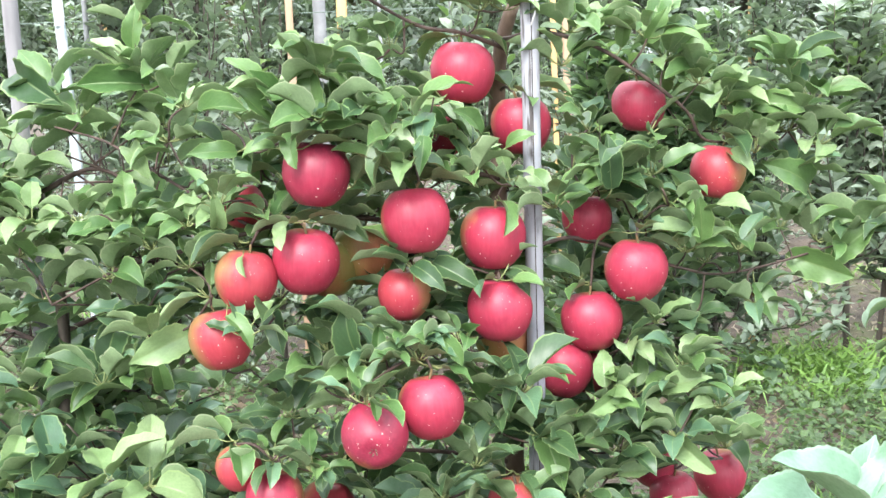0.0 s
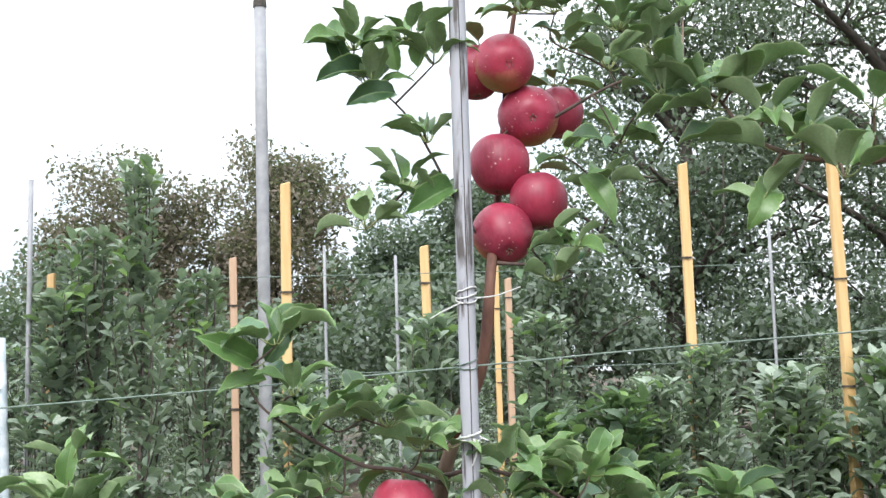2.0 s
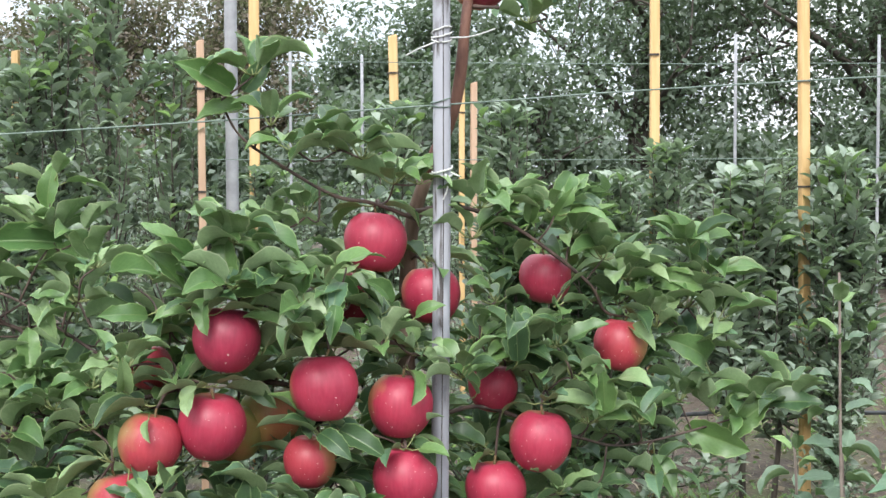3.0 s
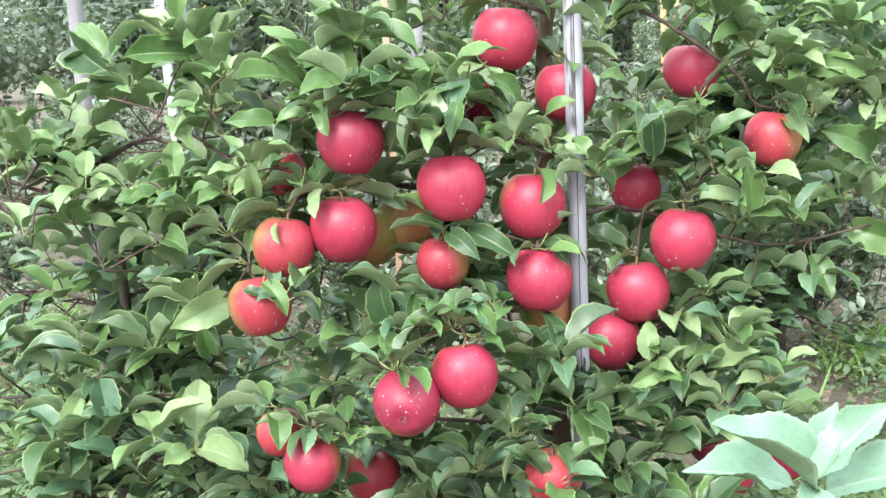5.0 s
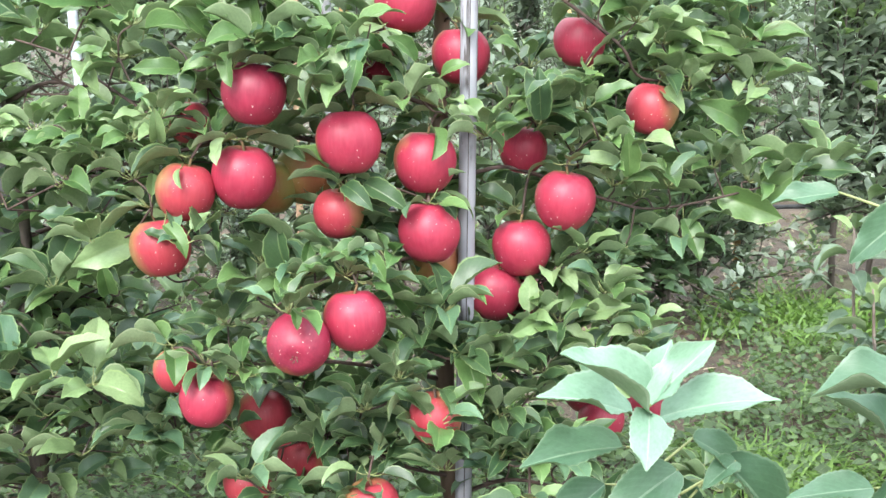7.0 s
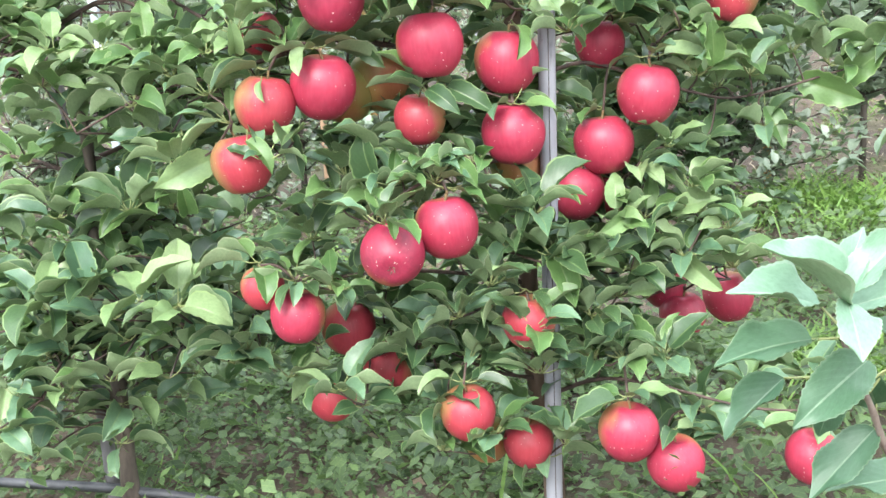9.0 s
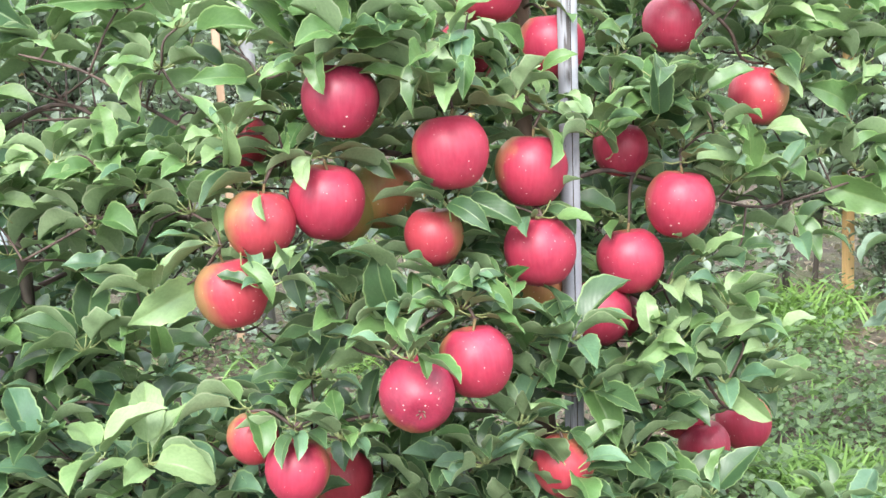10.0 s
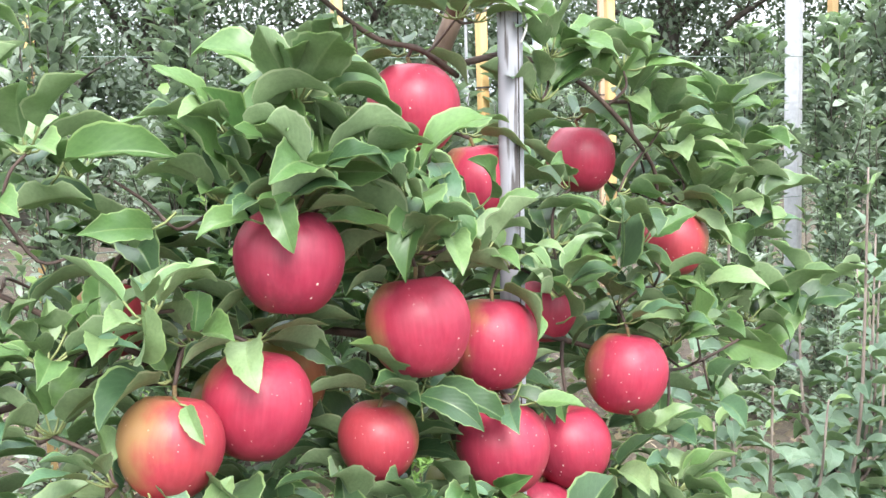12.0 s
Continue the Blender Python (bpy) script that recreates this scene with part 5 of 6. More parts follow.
ALLEY_LEAVES_B = [
    (0.408, 0.655, 0.708, 0.328, 0.640, 0.700, 0.5),
    (0.403, 0.670, 0.656, 0.352, 0.700, 0.683, 0.6),
    (0.370, 0.600, 0.824, 0.337, 0.610, 0.790, 0.8),
    (0.392, 0.600, 0.795, 0.347, 0.620, 0.810, 0.4),
    (0.350, 0.680, 0.820, 0.308, 0.680, 0.813, 0.7),
    (0.331, 0.770, 0.505, 0.254, 0.750, 0.506, 0.4),
    (0.418, 0.750, 0.498, 0.365, 0.750, 0.530, 0.4),
    (0.406, 0.730, 0.584, 0.362, 0.740, 0.551, 0.4),
    (0.392, 0.730, 0.555, 0.413, 0.720, 0.516, 0.4),
    (0.403, 0.670, 0.656, 0.374, 0.660, 0.607, 0.6),
    (0.379, 0.600, 0.817, 0.394, 0.580, 0.767, 0.5),
]
KEY_LEAVES = KEY_LEAVES_A + KEY_LEAVES_B + KEY_LEAVES_C + KEY_LEAVES_D + KEY_LEAVES_E + TOP_LEAVES

TRUNK = [(0.116, 1.530, -0.06), (0.112, 1.530, 0.16), (0.092, 1.530, 0.30), (0.086, 1.540, 0.50), (0.080, 1.570, 0.75), (0.085, 1.578, 0.93),
         (0.106, 1.560, 1.02), (0.142, 1.528, 1.115), (0.156, 1.525, 1.228), (0.172, 1.600, 1.300), (0.190, 1.640, 1.420), (0.206, 1.640, 1.56), (0.24, 1.62, 1.74)]
BOUGHS = [
    # radius at the base, radius at the tip, then the line
    (0.0033, 0.0014, [(0.090, 1.530, 0.965), (0.035, 1.500, 0.986), (-0.013, 1.490, 0.995), (-0.073, 1.475, 1.029), (-0.126, 1.455, 1.067), (-0.150, 1.450, 1.110)]),
    (0.0036, 0.0016, [(0.090, 1.530, 0.975), (0.140, 1.515, 0.982), (0.206, 1.510, 0.960), (0.266, 1.520, 0.921), (0.322, 1.540, 0.876), (0.352, 1.560, 0.836), (0.44, 1.60, 0.83)]),
    (0.0040, 0.0014, [(0.080, 1.540, 0.700), (0.131, 1.520, 0.715), (0.185, 1.530, 0.718), (0.305, 1.530, 0.676), (0.390, 1.560, 0.660), (0.560, 1.600, 0.690)]),
    (0.0043, 0.0016, [(0.086, 1.540, 0.560), (0.150, 1.560, 0.575), (0.206, 1.530, 0.565), (0.262, 1.510, 0.493), (0.310, 1.520, 0.420), (0.380, 1.60, 0.39)]),
    (0.0050, 0.0016, [(0.080, 1.540, 0.720), (-0.012, 1.500, 0.745), (-0.150, 1.470, 0.773), (-0.221, 1.450, 0.758), (-0.316, 1.460, 0.735), (-0.390, 1.480, 0.717), (-0.495, 1.500, 0.667)]),
    (0.0030, 0.0013, [(-0.221, 1.450, 0.758), (-0.300, 1.480, 0.800), (-0.365, 1.500, 0.840), (-0.413, 1.510, 0.870), (-0.480, 1.530, 0.890)]),
]
BOUGHS_B = [
    (0.0040, 0.0014, [(0.090, 1.535, 0.420), (0.000, 1.500, 0.450), (-0.100, 1.430, 0.480), (-0.192, 1.420, 0.470), (-0.253, 1.430, 0.420)]),
    (0.0036, 0.0013, [(0.088, 1.535, 0.600), (0.030, 1.450, 0.610), (-0.040, 1.370, 0.610), (-0.090, 1.340, 0.590)]),
    (0.0040, 0.0014, [(0.100, 1.530, 0.250), (0.170, 1.470, 0.300), (0.240, 1.420, 0.310), (0.360, 1.400, 0.280), (0.46, 1.40, 0.27)]),
    (0.0036, 0.0014, [(0.100, 1.530, 0.280), (0.030, 1.470, 0.320), (-0.060, 1.480, 0.360), (-0.150, 1.500, 0.330)]),
    (0.0033, 0.0012, [(0.190, 1.640, 1.420), (0.248, 1.600, 1.437), (0.319, 1.580, 1.473), (0.395, 1.590, 1.509), (0.460, 1.600, 1.570)]),
    (0.0026, 0.0011, [(0.160, 1.560, 1.250), (0.110, 1.530, 1.330), (0.060, 1.510, 1.420), (0.000, 1.500, 1.480)]),
    (0.0030, 0.0012, [(0.160, 1.540, 1.240), (0.220, 1.510, 1.235), (0.280, 1.520, 1.250), (0.330, 1.540, 1.330)]),
    (0.0036, 0.0013, [(0.080, 1.540, 0.800), (0.030, 1.470, 0.820), (-0.060, 1.410, 0.860), (-0.150, 1.390, 0.910)]),
]
hrng = random.Random(3)


def toward(points, p):
    """The nearest of the points to p."""
    d = np.linalg.norm(points - np.array(p), axis=1)
    return points[int(np.argmin(d))]


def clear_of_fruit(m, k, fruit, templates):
    """Whether a blade keeps every given apple in open view from two alley eye points."""
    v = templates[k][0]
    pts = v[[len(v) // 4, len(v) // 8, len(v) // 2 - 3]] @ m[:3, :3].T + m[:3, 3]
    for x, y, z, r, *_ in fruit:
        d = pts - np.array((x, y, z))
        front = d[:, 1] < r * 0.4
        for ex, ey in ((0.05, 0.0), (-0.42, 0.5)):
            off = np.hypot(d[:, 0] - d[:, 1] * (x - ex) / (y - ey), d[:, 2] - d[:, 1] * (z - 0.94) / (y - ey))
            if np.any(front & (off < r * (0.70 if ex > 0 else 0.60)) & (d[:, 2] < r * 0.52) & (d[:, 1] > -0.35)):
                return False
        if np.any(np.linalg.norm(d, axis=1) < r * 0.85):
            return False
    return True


def fan(rng, c, n, length, pale, out, facing):
    """A spur's rosette of leaves round c."""
    start = rng.uniform(0, 6.28)
    for i in range(n):
        a = start + 2.4 * i + rng.uniform(-0.4, 0.4)
        up = rng.uniform(0.0, 1.4)
        way = np.array((math.cos(a), math.sin(a) * 0.8, up)) + np.array(facing) * 0.35
        way /= np.linalg.norm(way)
        size = length * 0.01 * rng.uniform(0.72, 1.12)
        base = np.array(c) + way * rng.uniform(0.010, 0.024)
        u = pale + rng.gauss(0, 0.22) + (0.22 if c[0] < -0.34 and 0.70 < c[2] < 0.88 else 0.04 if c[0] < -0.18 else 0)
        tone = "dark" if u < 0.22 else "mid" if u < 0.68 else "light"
        # bluer leaves lower down: sky-lit shade is put into their colour
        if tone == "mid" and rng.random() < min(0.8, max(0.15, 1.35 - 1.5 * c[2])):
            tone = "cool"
        out.append((frame_of(base, way, rng.uniform(-0.7, 0.7), size, rng.uniform(0.94, 1.14)), rng.randrange(len(BIG)), tone, np.array(c)))


def cap(rng, top, r, out):
    """The spur leaves that spring from a fruit's stalk and lap over its shoulders."""
    start = rng.uniform(0, 6.28)
    for i in range(5):
        if rng.random() < 0.32:
            continue
        a = start + 1.26 * i + rng.uniform(-0.35, 0.35)
        way = np.array((math.cos(a), math.sin(a) * 0.8 - 0.15, rng.uniform(-0.15, 0.55)))
        way /= np.linalg.norm(way)
        c = np.array(top) + np.array((0, 0.004, 0.10 * r))
        u = rng.random()
        tone = "dark" if u < 0.38 else "mid" if u < 0.72 else "cool" if u < 0.86 else "light"
        out.append((frame_of(c + way * rng.uniform(0.008, 0.020), way, rng.uniform(-0.5, 0.5), rng.uniform(0.045, 0.068), rng.uniform(0.9, 1.1)), rng.randrange(len(BIG)), tone, c))


def lies_off(m, k, fruit):
    """Whether a blade passes through no apple."""
    pts = BIG[k][0][::9] @ m[:3, :3].T + m[:3, 3]
    return all(np.min(np.linalg.norm(pts - np.array(f[:3]), axis=1)) > f[3] * 0.93 for f in fruit)


def airy(leaves, limit):
    """Drops whole clumps, so that light shows through the crown."""
    return [q for q in leaves if noise.noise(Vector((q[3][0] * 8, q[3][1] * 8, q[3][2] * 8))) > limit - 0.25 * max(0, q[3][0] + 0.5)]


def set_leaf(rng, row, anchor, kinds=BIG, face=(-0.1, -0.75, 0.65), lift=0.35, widen=0.90, sway=0.7):
    """A single leaf from its stalk end to its tip, its face to the light; the blade bends between the two."""
    b, t, pale = np.array(row[:3]), np.array(row[3:6]), row[6]
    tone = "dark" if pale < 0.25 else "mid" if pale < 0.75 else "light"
    way = t - b
    kind = rng.randrange(len(kinds))
    tip = kinds[kind][4]
    reach = np.linalg.norm(tip)
    size = np.linalg.norm(way) / reach
    near = toward(anchor, b)
    root_ = b + (near - b) * min(1, 0.02 / (np.linalg.norm(near - b) + 1e-6))
    m = frame_of(b, way + np.array((0, 0, lift * size)), rng.uniform(-sway, sway), 1.0, 1.0, face)
    turn = Vector((m[:3, :3] @ tip).tolist()).rotation_difference(Vector(way.tolist())).to_matrix()
    m[:3, :3] = np.array(turn) @ m[:3, :3] @ np.diag((size * widen, size, size))
    return (m, kind, tone, root_)


TONES = ("dark", "mid", "cool", "light")
leaf_meshes = {}
for tone in TONES:
    for i in range(len(BIG)):
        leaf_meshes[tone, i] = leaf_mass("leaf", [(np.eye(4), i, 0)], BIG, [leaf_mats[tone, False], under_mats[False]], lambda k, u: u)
near_leaf_meshes = {(j, i): leaf_mass("leaf", [(np.eye(4), i, 0)], NEAR, [near_leaf_mats[j], near_under_mat], lambda k, u: u) for i in range(len(NEAR)) for j in (0, 1)}


def dress(root, leaves, single, rng, first=()):
    """Leaf objects for the foremost blades, one joined mass for the rest, and their stalks."""
    leaves = sorted(leaves, key=lambda q: q[0][1, 3])
    for m, k, tone, c in list(first) + leaves[:single]:
        ob = part("leaf", leaf_meshes[tone, k], root)
        ob.matrix_local = Matrix(m.tolist())
    rest = leaves[single:]
    if rest:
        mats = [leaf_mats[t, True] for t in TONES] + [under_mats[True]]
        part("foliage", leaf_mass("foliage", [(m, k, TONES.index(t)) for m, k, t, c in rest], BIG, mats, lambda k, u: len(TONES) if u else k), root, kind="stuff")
    stalks = [tube([c, (c + m[:3, 3]) / 2 - np.array((0, 0, 0.002)), m[:3, 3]], 0.0010, 0.0008, 4) for m, k, t, c in leaves + list(first)]
    part("stalk_mass", mesh_of("stalk_mass", stalks, plain_stalk), root, "thin pale green leaf stalks", kind="stuff")


plain_stalk = plain_material("leaf_stalk", (0.20, 0.24, 0.09), (0.30, 0.34, 0.14), 0.6, 100)


def hero_tree():
    rng = hrng
    root = new("apple_tree")
    spine = grow(TRUNK, 6)
    lines = []
    for r0, r1, pts in BOUGHS + BOUGHS_B:
        line = grow(pts, 6)
        lines.append([line, r0, r1, [tube(line, r0 * 0.9, r1 * 0.9, 7, 0.3, rng)]])
    anchor = np.array([p for l in lines for p in l[0]] + spine[20:])
    owner = [i for i, l in enumerate(lines) for _ in l[0]] + [-1] * len(spine[20:])
    leaves = []
    spots = [(x, y, z, n + 1 if z < 0.97 else n - 1 if x < -0.02 and z < 1.2 else n + 1, s, p) for x, y, z, n, s, p in SPURS if not (x > 0.40 and z > 1.2)]
    # a second spur behind each, its shade put into darker leaf tones
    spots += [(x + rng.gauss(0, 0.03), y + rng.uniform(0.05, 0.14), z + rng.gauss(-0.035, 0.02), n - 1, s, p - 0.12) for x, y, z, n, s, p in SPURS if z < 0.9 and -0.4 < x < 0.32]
    # spurs further in, along every limb; inner shade is painted as darker leaves
    for line, r0, r1, _ in lines:
        for k in range(0, len(line), 3):
            q = line[k]
            if q[2] > 0.88:
                continue
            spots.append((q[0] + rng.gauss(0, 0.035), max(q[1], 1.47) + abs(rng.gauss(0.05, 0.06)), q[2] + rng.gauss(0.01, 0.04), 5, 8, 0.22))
    # the far west side of the crown is open
    spots = [q for q in spots if q[0] > -0.36 or q[2] < 0.79 or noise.noise(Vector((q[0] * 8, q[1] * 8, q[2] * 8))) > 0.06 - 0.25 * max(0, q[0] + 0.5)]
    spare = []
    nodes, keep = [np.array(p) for p in anchor], list(owner)

    def join(tip, r0, r1, bend):
        """A twig from the nearest wood, or from a nearer spur already joined."""
        d = np.linalg.norm(np.array(nodes) - np.array(tip), axis=1)
        k = int(np.argmin(d))
        near, i = nodes[k], keep[k]
        mid = (near + np.array(tip)) / 2 + np.array(bend)
        (lines[i][3] if i >= 0 else spare).append(tube(grow([near, mid, np.array(tip)], 4), r0, r1, 5))
        nodes.append(np.array(tip))
        keep.append(i)

    def depth(q):
        return float(np.min(np.linalg.norm(anchor - np.array(q[:3]), axis=1)))

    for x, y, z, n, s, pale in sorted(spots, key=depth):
        # below 0.6 m the crown's shade is put into darker leaf tones
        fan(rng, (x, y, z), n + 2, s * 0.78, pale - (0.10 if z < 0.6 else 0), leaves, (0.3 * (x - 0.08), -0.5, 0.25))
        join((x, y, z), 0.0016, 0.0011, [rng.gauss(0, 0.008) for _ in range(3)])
    for tip in stem_tops:
        join(tuple(tip), 0.0024, 0.0016, (0, 0.004, 0.008))
    for line, r0, r1, pieces in lines:
        part("branch", mesh_of("branch", pieces, shoot_mat), root)
    part("trunk", mesh_of("trunk", [tube(spine[:37], 0.0165, 0.0095, 10, 0.16, rng)], bark_mat), root, "brown bark")
    part("leader", mesh_of("leader", [tube(spine[36:], 0.0092, 0.0025, 9, 0.10, rng)], leader_mat), root, "smooth reddish-brown leader")
    part("twig_mass", mesh_of("twig_mass", spare, shoot_mat), root, "thin dark spur twigs", kind="stuff")
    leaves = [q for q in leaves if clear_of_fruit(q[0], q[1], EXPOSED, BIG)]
    leaves = [q for q in leaves if q[3][0] > -0.22] + airy([q for q in leaves if q[3][0] <= -0.22 and (q[3][0] > -0.36 or q[3][2] < 0.79)], -0.20) + [q for q in leaves if q[3][0] <= -0.36 and q[3][2] >= 0.79]
    keyed = [set_leaf(rng, row, anchor) for row in KEY_LEAVES]
    caps = []
    for (x, y, z, r, tone, tip, side), top in zip(FRUIT, stem_tops):
        if tip < 40:
            cap(rng, top, r, caps)
    leaves += [q for q in caps if lies_off(q[0], q[1], FRUIT)]
    dress(root, leaves, 300 - len(keyed), rng, keyed)
    tagged(root, "apple tree laden with red fruit, tied to a grey stake", "apple tree")


hero_tree()


def west_tree():
    """The next tree of the row: dense dull leaves, a flaky grey stem and a spent stake."""
    rng = random.Random(8)
    root = new("apple_tree")
    spine = grow([(-0.545, 1.66, -0.05), (-0.535, 1.65, 0.20), (-0.545, 1.645, 0.42), (-0.53, 1.65, 0.60), (-0.54, 1.64, 0.76), (-0.545, 1.64, 0.86)], 6)
    leaves = []
    limbs = [grow([(-0.55, 1.64, 0.38), (-0.422, 1.55, 0.385), (-0.313, 1.50, 0.383), (-0.253, 1.49, 0.403)], 5)]
    for i in range(13):
        f = 0.25 + 0.7 * i / 13
        b = spine[int(f * (len(spine) - 1))]
        a = rng.uniform(0, 6.28)
        far = rng.uniform(0.18, 0.40) * (1.2 - f * 0.6)
        limbs.append(grow([b, b + np.array((math.cos(a) * far * .5, math.sin(a) * far * .35, 0.03)), b + np.array((math.cos(a) * far, math.sin(a) * far * 0.7, rng.uniform(-0.06, 0.10)))], 5))
    for l in limbs:
        pieces = [tube(l, 0.0042, 0.0016, 6, 0.2, rng)]
        for k in range(2, len(l)):
            for _ in range(2):
                c = l[k] + np.array((rng.gauss(0, 0.04), rng.gauss(0, 0.03), rng.gauss(0, 0.04)))
                fan(rng, c, 4, 6.6, 0.42, leaves, (0, -0.35, 0.2))
                pieces.append(tube([l[k], (l[k] + c) / 2, c], 0.0018, 0.0012, 4))
        part("branch", mesh_of("branch", pieces, shoot_mat), root)
    # low spurs hanging round the foot, their shade put into somewhat darker leaves
    for _ in range(44):
        c = np.array((rng.gauss(-0.60, 0.13), rng.gauss(1.66, 0.09), rng.uniform(0.16, 0.50)))
        fan(rng, c, 5, 7.0, 0.32, leaves, (0, -0.4, -0.35))
        near = toward(np.array(spine), c)
        part("twig", mesh_of("twig", [tube(grow([near, (near + c) / 2 + np.array((0, 0, 0.015)), c], 3), 0.0022, 0.0013, 4)], shoot_mat), root)
    spare = []
    pts = np.array([p for l in limbs for p in l])
    for x, y, z, n, s, pale in SPURS_NEIGHBOUR:
        fan(rng, (x, y, z), n + 1, s * 0.92, pale, leaves, (0, -0.5, 0.1))
        near = toward(pts, (x, y, z))
        spare.append(tube(grow([near, (near + np.array((x, y, z))) / 2 + np.array((0, 0, 0.01)), (x, y, z)], 4), 0.002, 0.0013, 5))
    part("trunk", mesh_of("trunk", [tube(spine, 0.015, 0.004, 10, 0.3, rng)] + spare, old_bark_mat), root, "flaky grey-brown trunk")
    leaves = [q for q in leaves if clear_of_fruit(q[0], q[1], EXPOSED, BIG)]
    leaves = [q for q in leaves if q[3][2] < 0.5] + airy([q for q in leaves if q[3][2] >= 0.5], -0.06)
    dress(root, leaves, 120, rng)
    tagged(root, "neighbouring apple tree with dull green leaves and flaky trunk", "apple tree")


west_tree()


def east_tree():
    """The tree on the other side; one shoot leans out into the alley."""
    rng = random.Random(15)
    root = new("apple_tree")
    spine = grow([(0.86, 1.36, -0.05), (0.85, 1.35, 0.3), (0.87, 1.34, 0.7), (0.86, 1.33, 1.1), (0.84, 1.33, 1.36)], 6)
    part("trunk", mesh_of("trunk", [tube(spine, 0.018, 0.006, 10, 0.2, rng)], bark_mat), root)
    lines = [
        (0.0042, 0.0016, grow([(0.86, 1.35, 0.12), (0.62, 1.05, 0.24), (0.391, 0.830, 0.436), (0.342, 0.780, 0.489), (0.299, 0.745, 0.533), (0.273, 0.720, 0.586), (0.244, 0.690, 0.642), (0.234, 0.670, 0.683)], 6)),
        (0.0040, 0.0016, grow([(0.86, 1.35, 0.20), (0.62, 1.05, 0.24), (0.433, 0.760, 0.488), (0.411, 0.710, 0.587), (0.405, 0.660, 0.681), (0.396, 0.620, 0.760), (0.379, 0.600, 0.823)], 6)),
        (0.0050, 0.0016, grow([(0.85, 1.33, 1.30), (0.70, 1.36, 1.350), (0.600, 1.38, 1.335), (0.520, 1.40, 1.345), (0.465, 1.42, 1.375), (0.430, 1.43, 1.425), (0.392, 1.44, 1.450)], 6)),
    ]
    shoots = []
    for i, (r0, r1, line) in enumerate(lines):
        shoots.append(part("branch", mesh_of("branch", [tube(line, r0, r1, 8, 0.3, rng)], bark_mat if i == 2 else downy_bark_mat), root, "" if i == 2 else "downy grey shoot with large bluish leaves"))
    # the big downy leaves of the leaning shoots
    pts = np.array([p for _, _, l in lines[:2] for p in l])
    for row in ALLEY_LEAVES_A + ALLEY_LEAVES_B:
        m, k, _, foot = set_leaf(rng, row, pts, NEAR, (rng.uniform(-0.5, 0.4), -0.55, 0.8), 0.02, 0.92, 0.35)
        shoot = shoots[0 if min(np.linalg.norm(p - foot) for p in lines[0][2]) < min(np.linalg.norm(p - foot) for p in lines[1][2]) else 1]
        ob = part("leaf", near_leaf_meshes[0 if row[6] > 0.85 else 1, k], shoot, "large downy bluish-green leaf")
        ob.matrix_local = Matrix(m.tolist())
        part("leaf_stalk", mesh_of("leaf_stalk", [tube(grow([toward(pts, foot), foot, m[:3, 3]], 3), 0.0011, 0.0008, 5)], plain_stalk), shoot)
    leaves = []
    for i in range(9):
        q = spine[6 + 2 * i] + np.array((rng.gauss(0.1, 0.1), rng.gauss(0, 0.1), rng.gauss(0, 0.05)))
        fan(rng, q, 6, 8.5, 0.3, leaves, (0, -0.4, 0.2))
    for q in lines[2][2][8::4]:
        fan(rng, q, 2, 7.5, 0.3, leaves, (0, -0.4, 0.1))
    pts = np.array(lines[2][2])
    for x, y, z, n, s, pale in SPURS_TOP_EAST:
        if x > 0.40 and z > 1.2:
            fan(rng, (x, y, z), n, s, pale, leaves, (0, -0.4, 0.1))
            part("twig", mesh_of("twig", [tube(grow([toward(pts, (x, y, z)), (toward(pts, (x, y, z)) + np.array((x, y, z))) / 2 + np.array((0, 0, 0.008)), (x, y, z)], 4), 0.0022, 0.0014, 5)], bark_mat), root)
    dress(root, leaves, 60, rng)
    tagged(root, "apple tree with a downy pale-leaved shoot reaching into the alley", "apple tree")


east_tree()


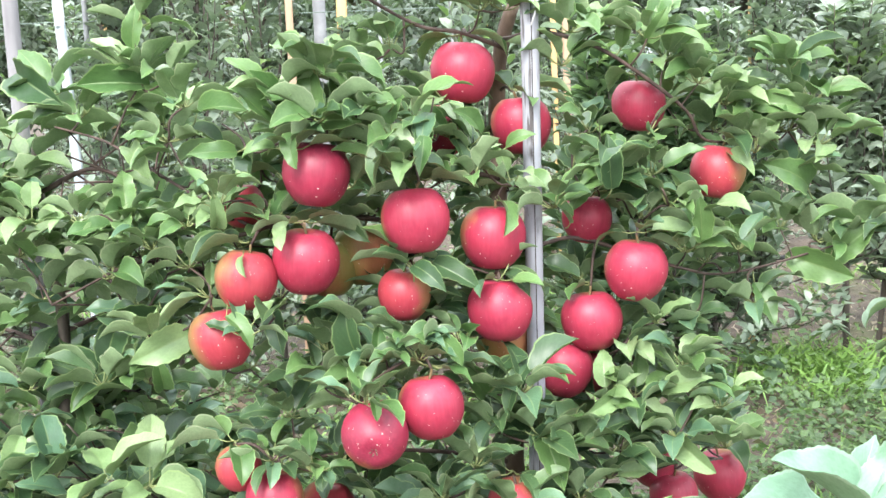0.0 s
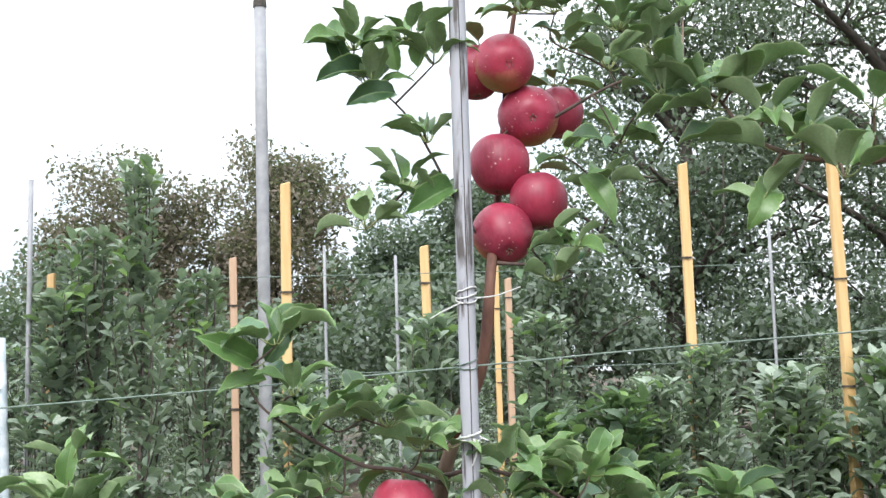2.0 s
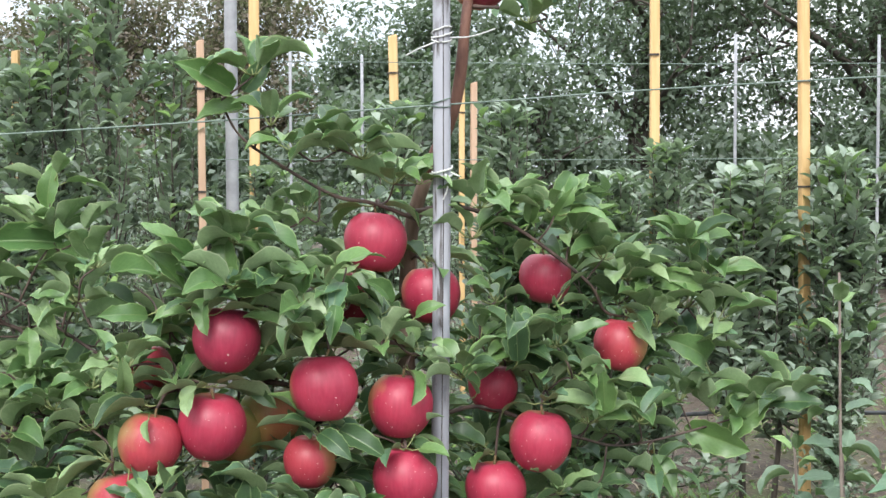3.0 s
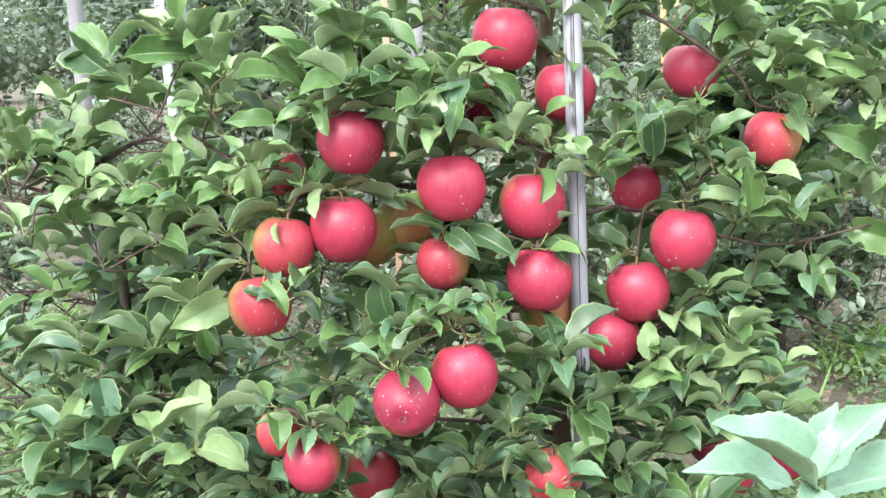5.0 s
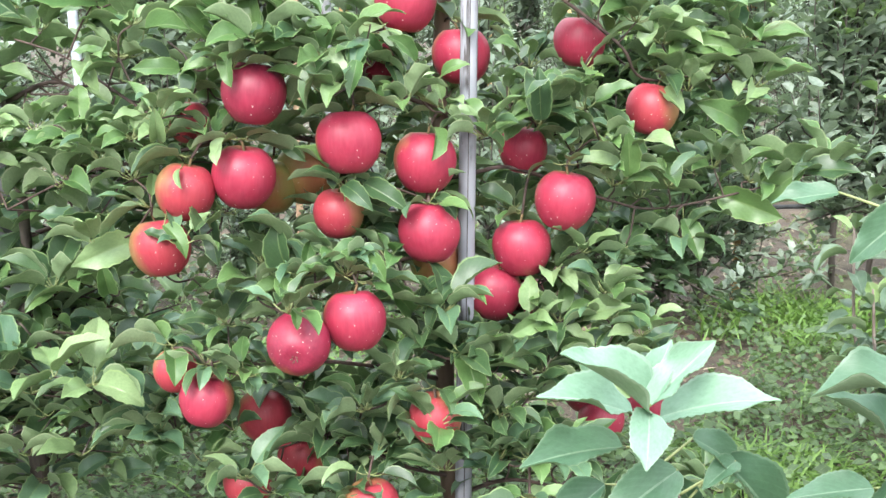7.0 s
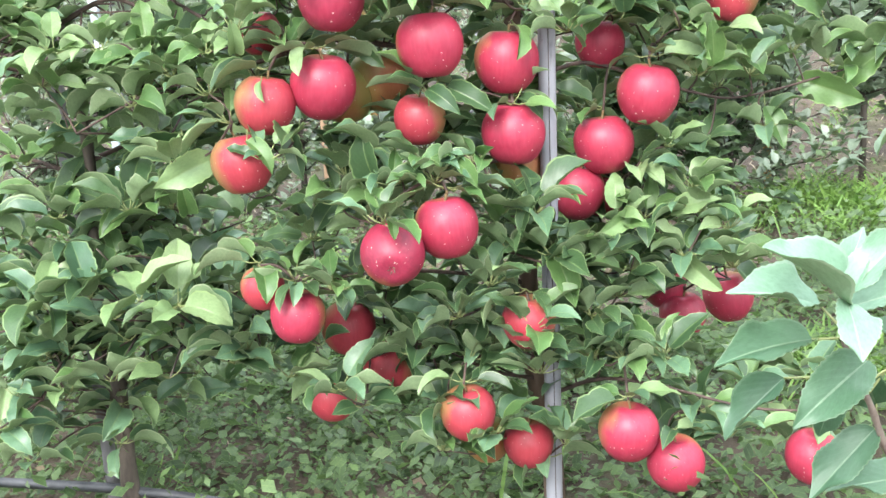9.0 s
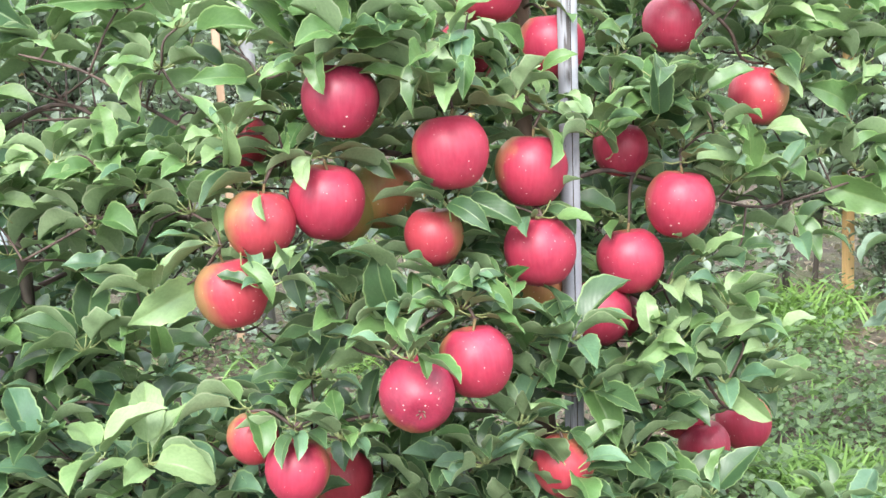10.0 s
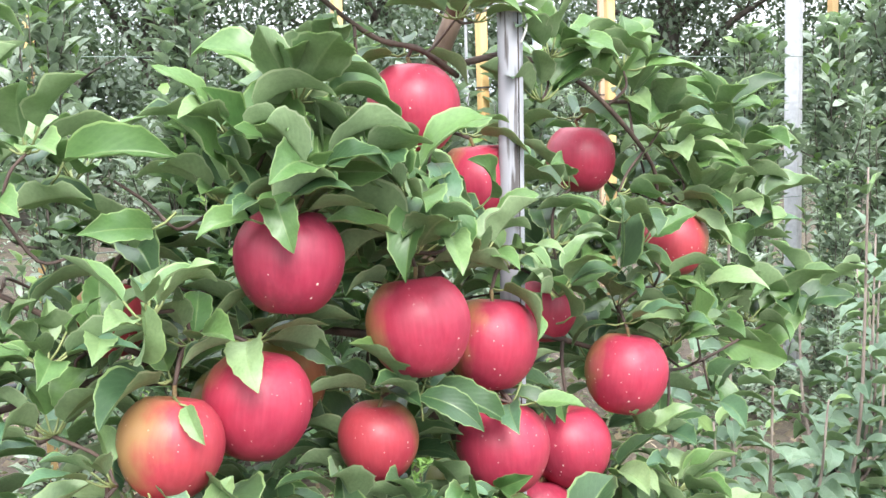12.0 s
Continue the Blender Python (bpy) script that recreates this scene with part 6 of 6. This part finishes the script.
def side_tree(seed, foot, tops, extra):
    """A low young tree of upright grey-leaved whips, standing just behind the row."""
    rng = random.Random(seed)
    root = new("young_apple_tree")
    foot = np.array(foot)
    tops = [np.array(t) for t in tops] + [foot + np.array((rng.gauss(0.05, 0.14), rng.gauss(0.06, 0.10), rng.uniform(0.28, 0.62))) for _ in range(extra)]
    part("trunk", mesh_of("trunk", [tube(grow([foot - np.array((0, 0, 0.05)), foot + np.array((0.01, 0, 0.12)), foot + np.array((0, 0.01, 0.24))], 5), 0.013, 0.008, 8, 0.2, rng)], bark_mat), root)
    leaves = []
    for top in tops:
        low = foot + np.array((0, 0, rng.uniform(0.10, 0.22)))
        elbow = np.array((top[0] * 0.8 + foot[0] * 0.2, top[1] * 0.8 + foot[1] * 0.2, low[2] + 0.35 * max(0.05, top[2] - low[2])))
        line = grow([low, elbow, top], 8)
        part("branch", mesh_of("branch", [tube(line, 0.005, 0.002, 6, 0.15, rng)], downy_bark_mat), root)
        n = int(14 + 34 * np.linalg.norm(top - low))
        for k in range(n):
            f = 0.12 + 0.88 * (k + rng.random()) / n
            q = line[min(len(line) - 1, int(f * (len(line) - 1)))]
            b = k * 2.4 + rng.uniform(-0.4, 0.4)
            young = f > 0.9
            way = np.array((math.cos(b), math.sin(b), rng.uniform(0.5, 1.6) if young else rng.uniform(-0.1, 0.6)))
            size = rng.uniform(0.040, 0.060) if young else rng.uniform(0.050, 0.078)
            base = q + way / np.linalg.norm(way) * 0.014
            leaves.append((frame_of(base, way, rng.uniform(-0.6, 0.6), size, 0.95), rng.randrange(len(BIG)), 1 if young and rng.random() < 0.6 else 0))
    part("foliage", leaf_mass("foliage", leaves, BIG, [side_leaf_mat, row_tip_mat, under_mats[True]], lambda k, u: 2 if u else k), root, kind="stuff")
    tagged(root, "low young apple tree of upright grey-leaved whips", "tree")


side_leaf_mat = leaf_material("leaf_grey_whip", (0.085, 0.150, 0.092), (0.200, 0.290, 0.190), (0.26, 0.36, 0.24), True, gloss=0.4, edge=0.15)
side_tree(61, (0.95, 2.04, 0.0), [(0.86, 2.00, 0.86), (0.96, 2.00, 0.51), (0.83, 2.00, 0.44), (1.09, 2.00, 0.44)], 3)
side_tree(62, (1.22, 2.08, 0.0), [(1.18, 2.00, 0.83), (1.32, 2.10, 0.70)], 7)
side_tree(63, (1.58, 2.20, 0.0), [(1.52, 2.20, 0.85), (1.66, 2.15, 0.75)], 8)
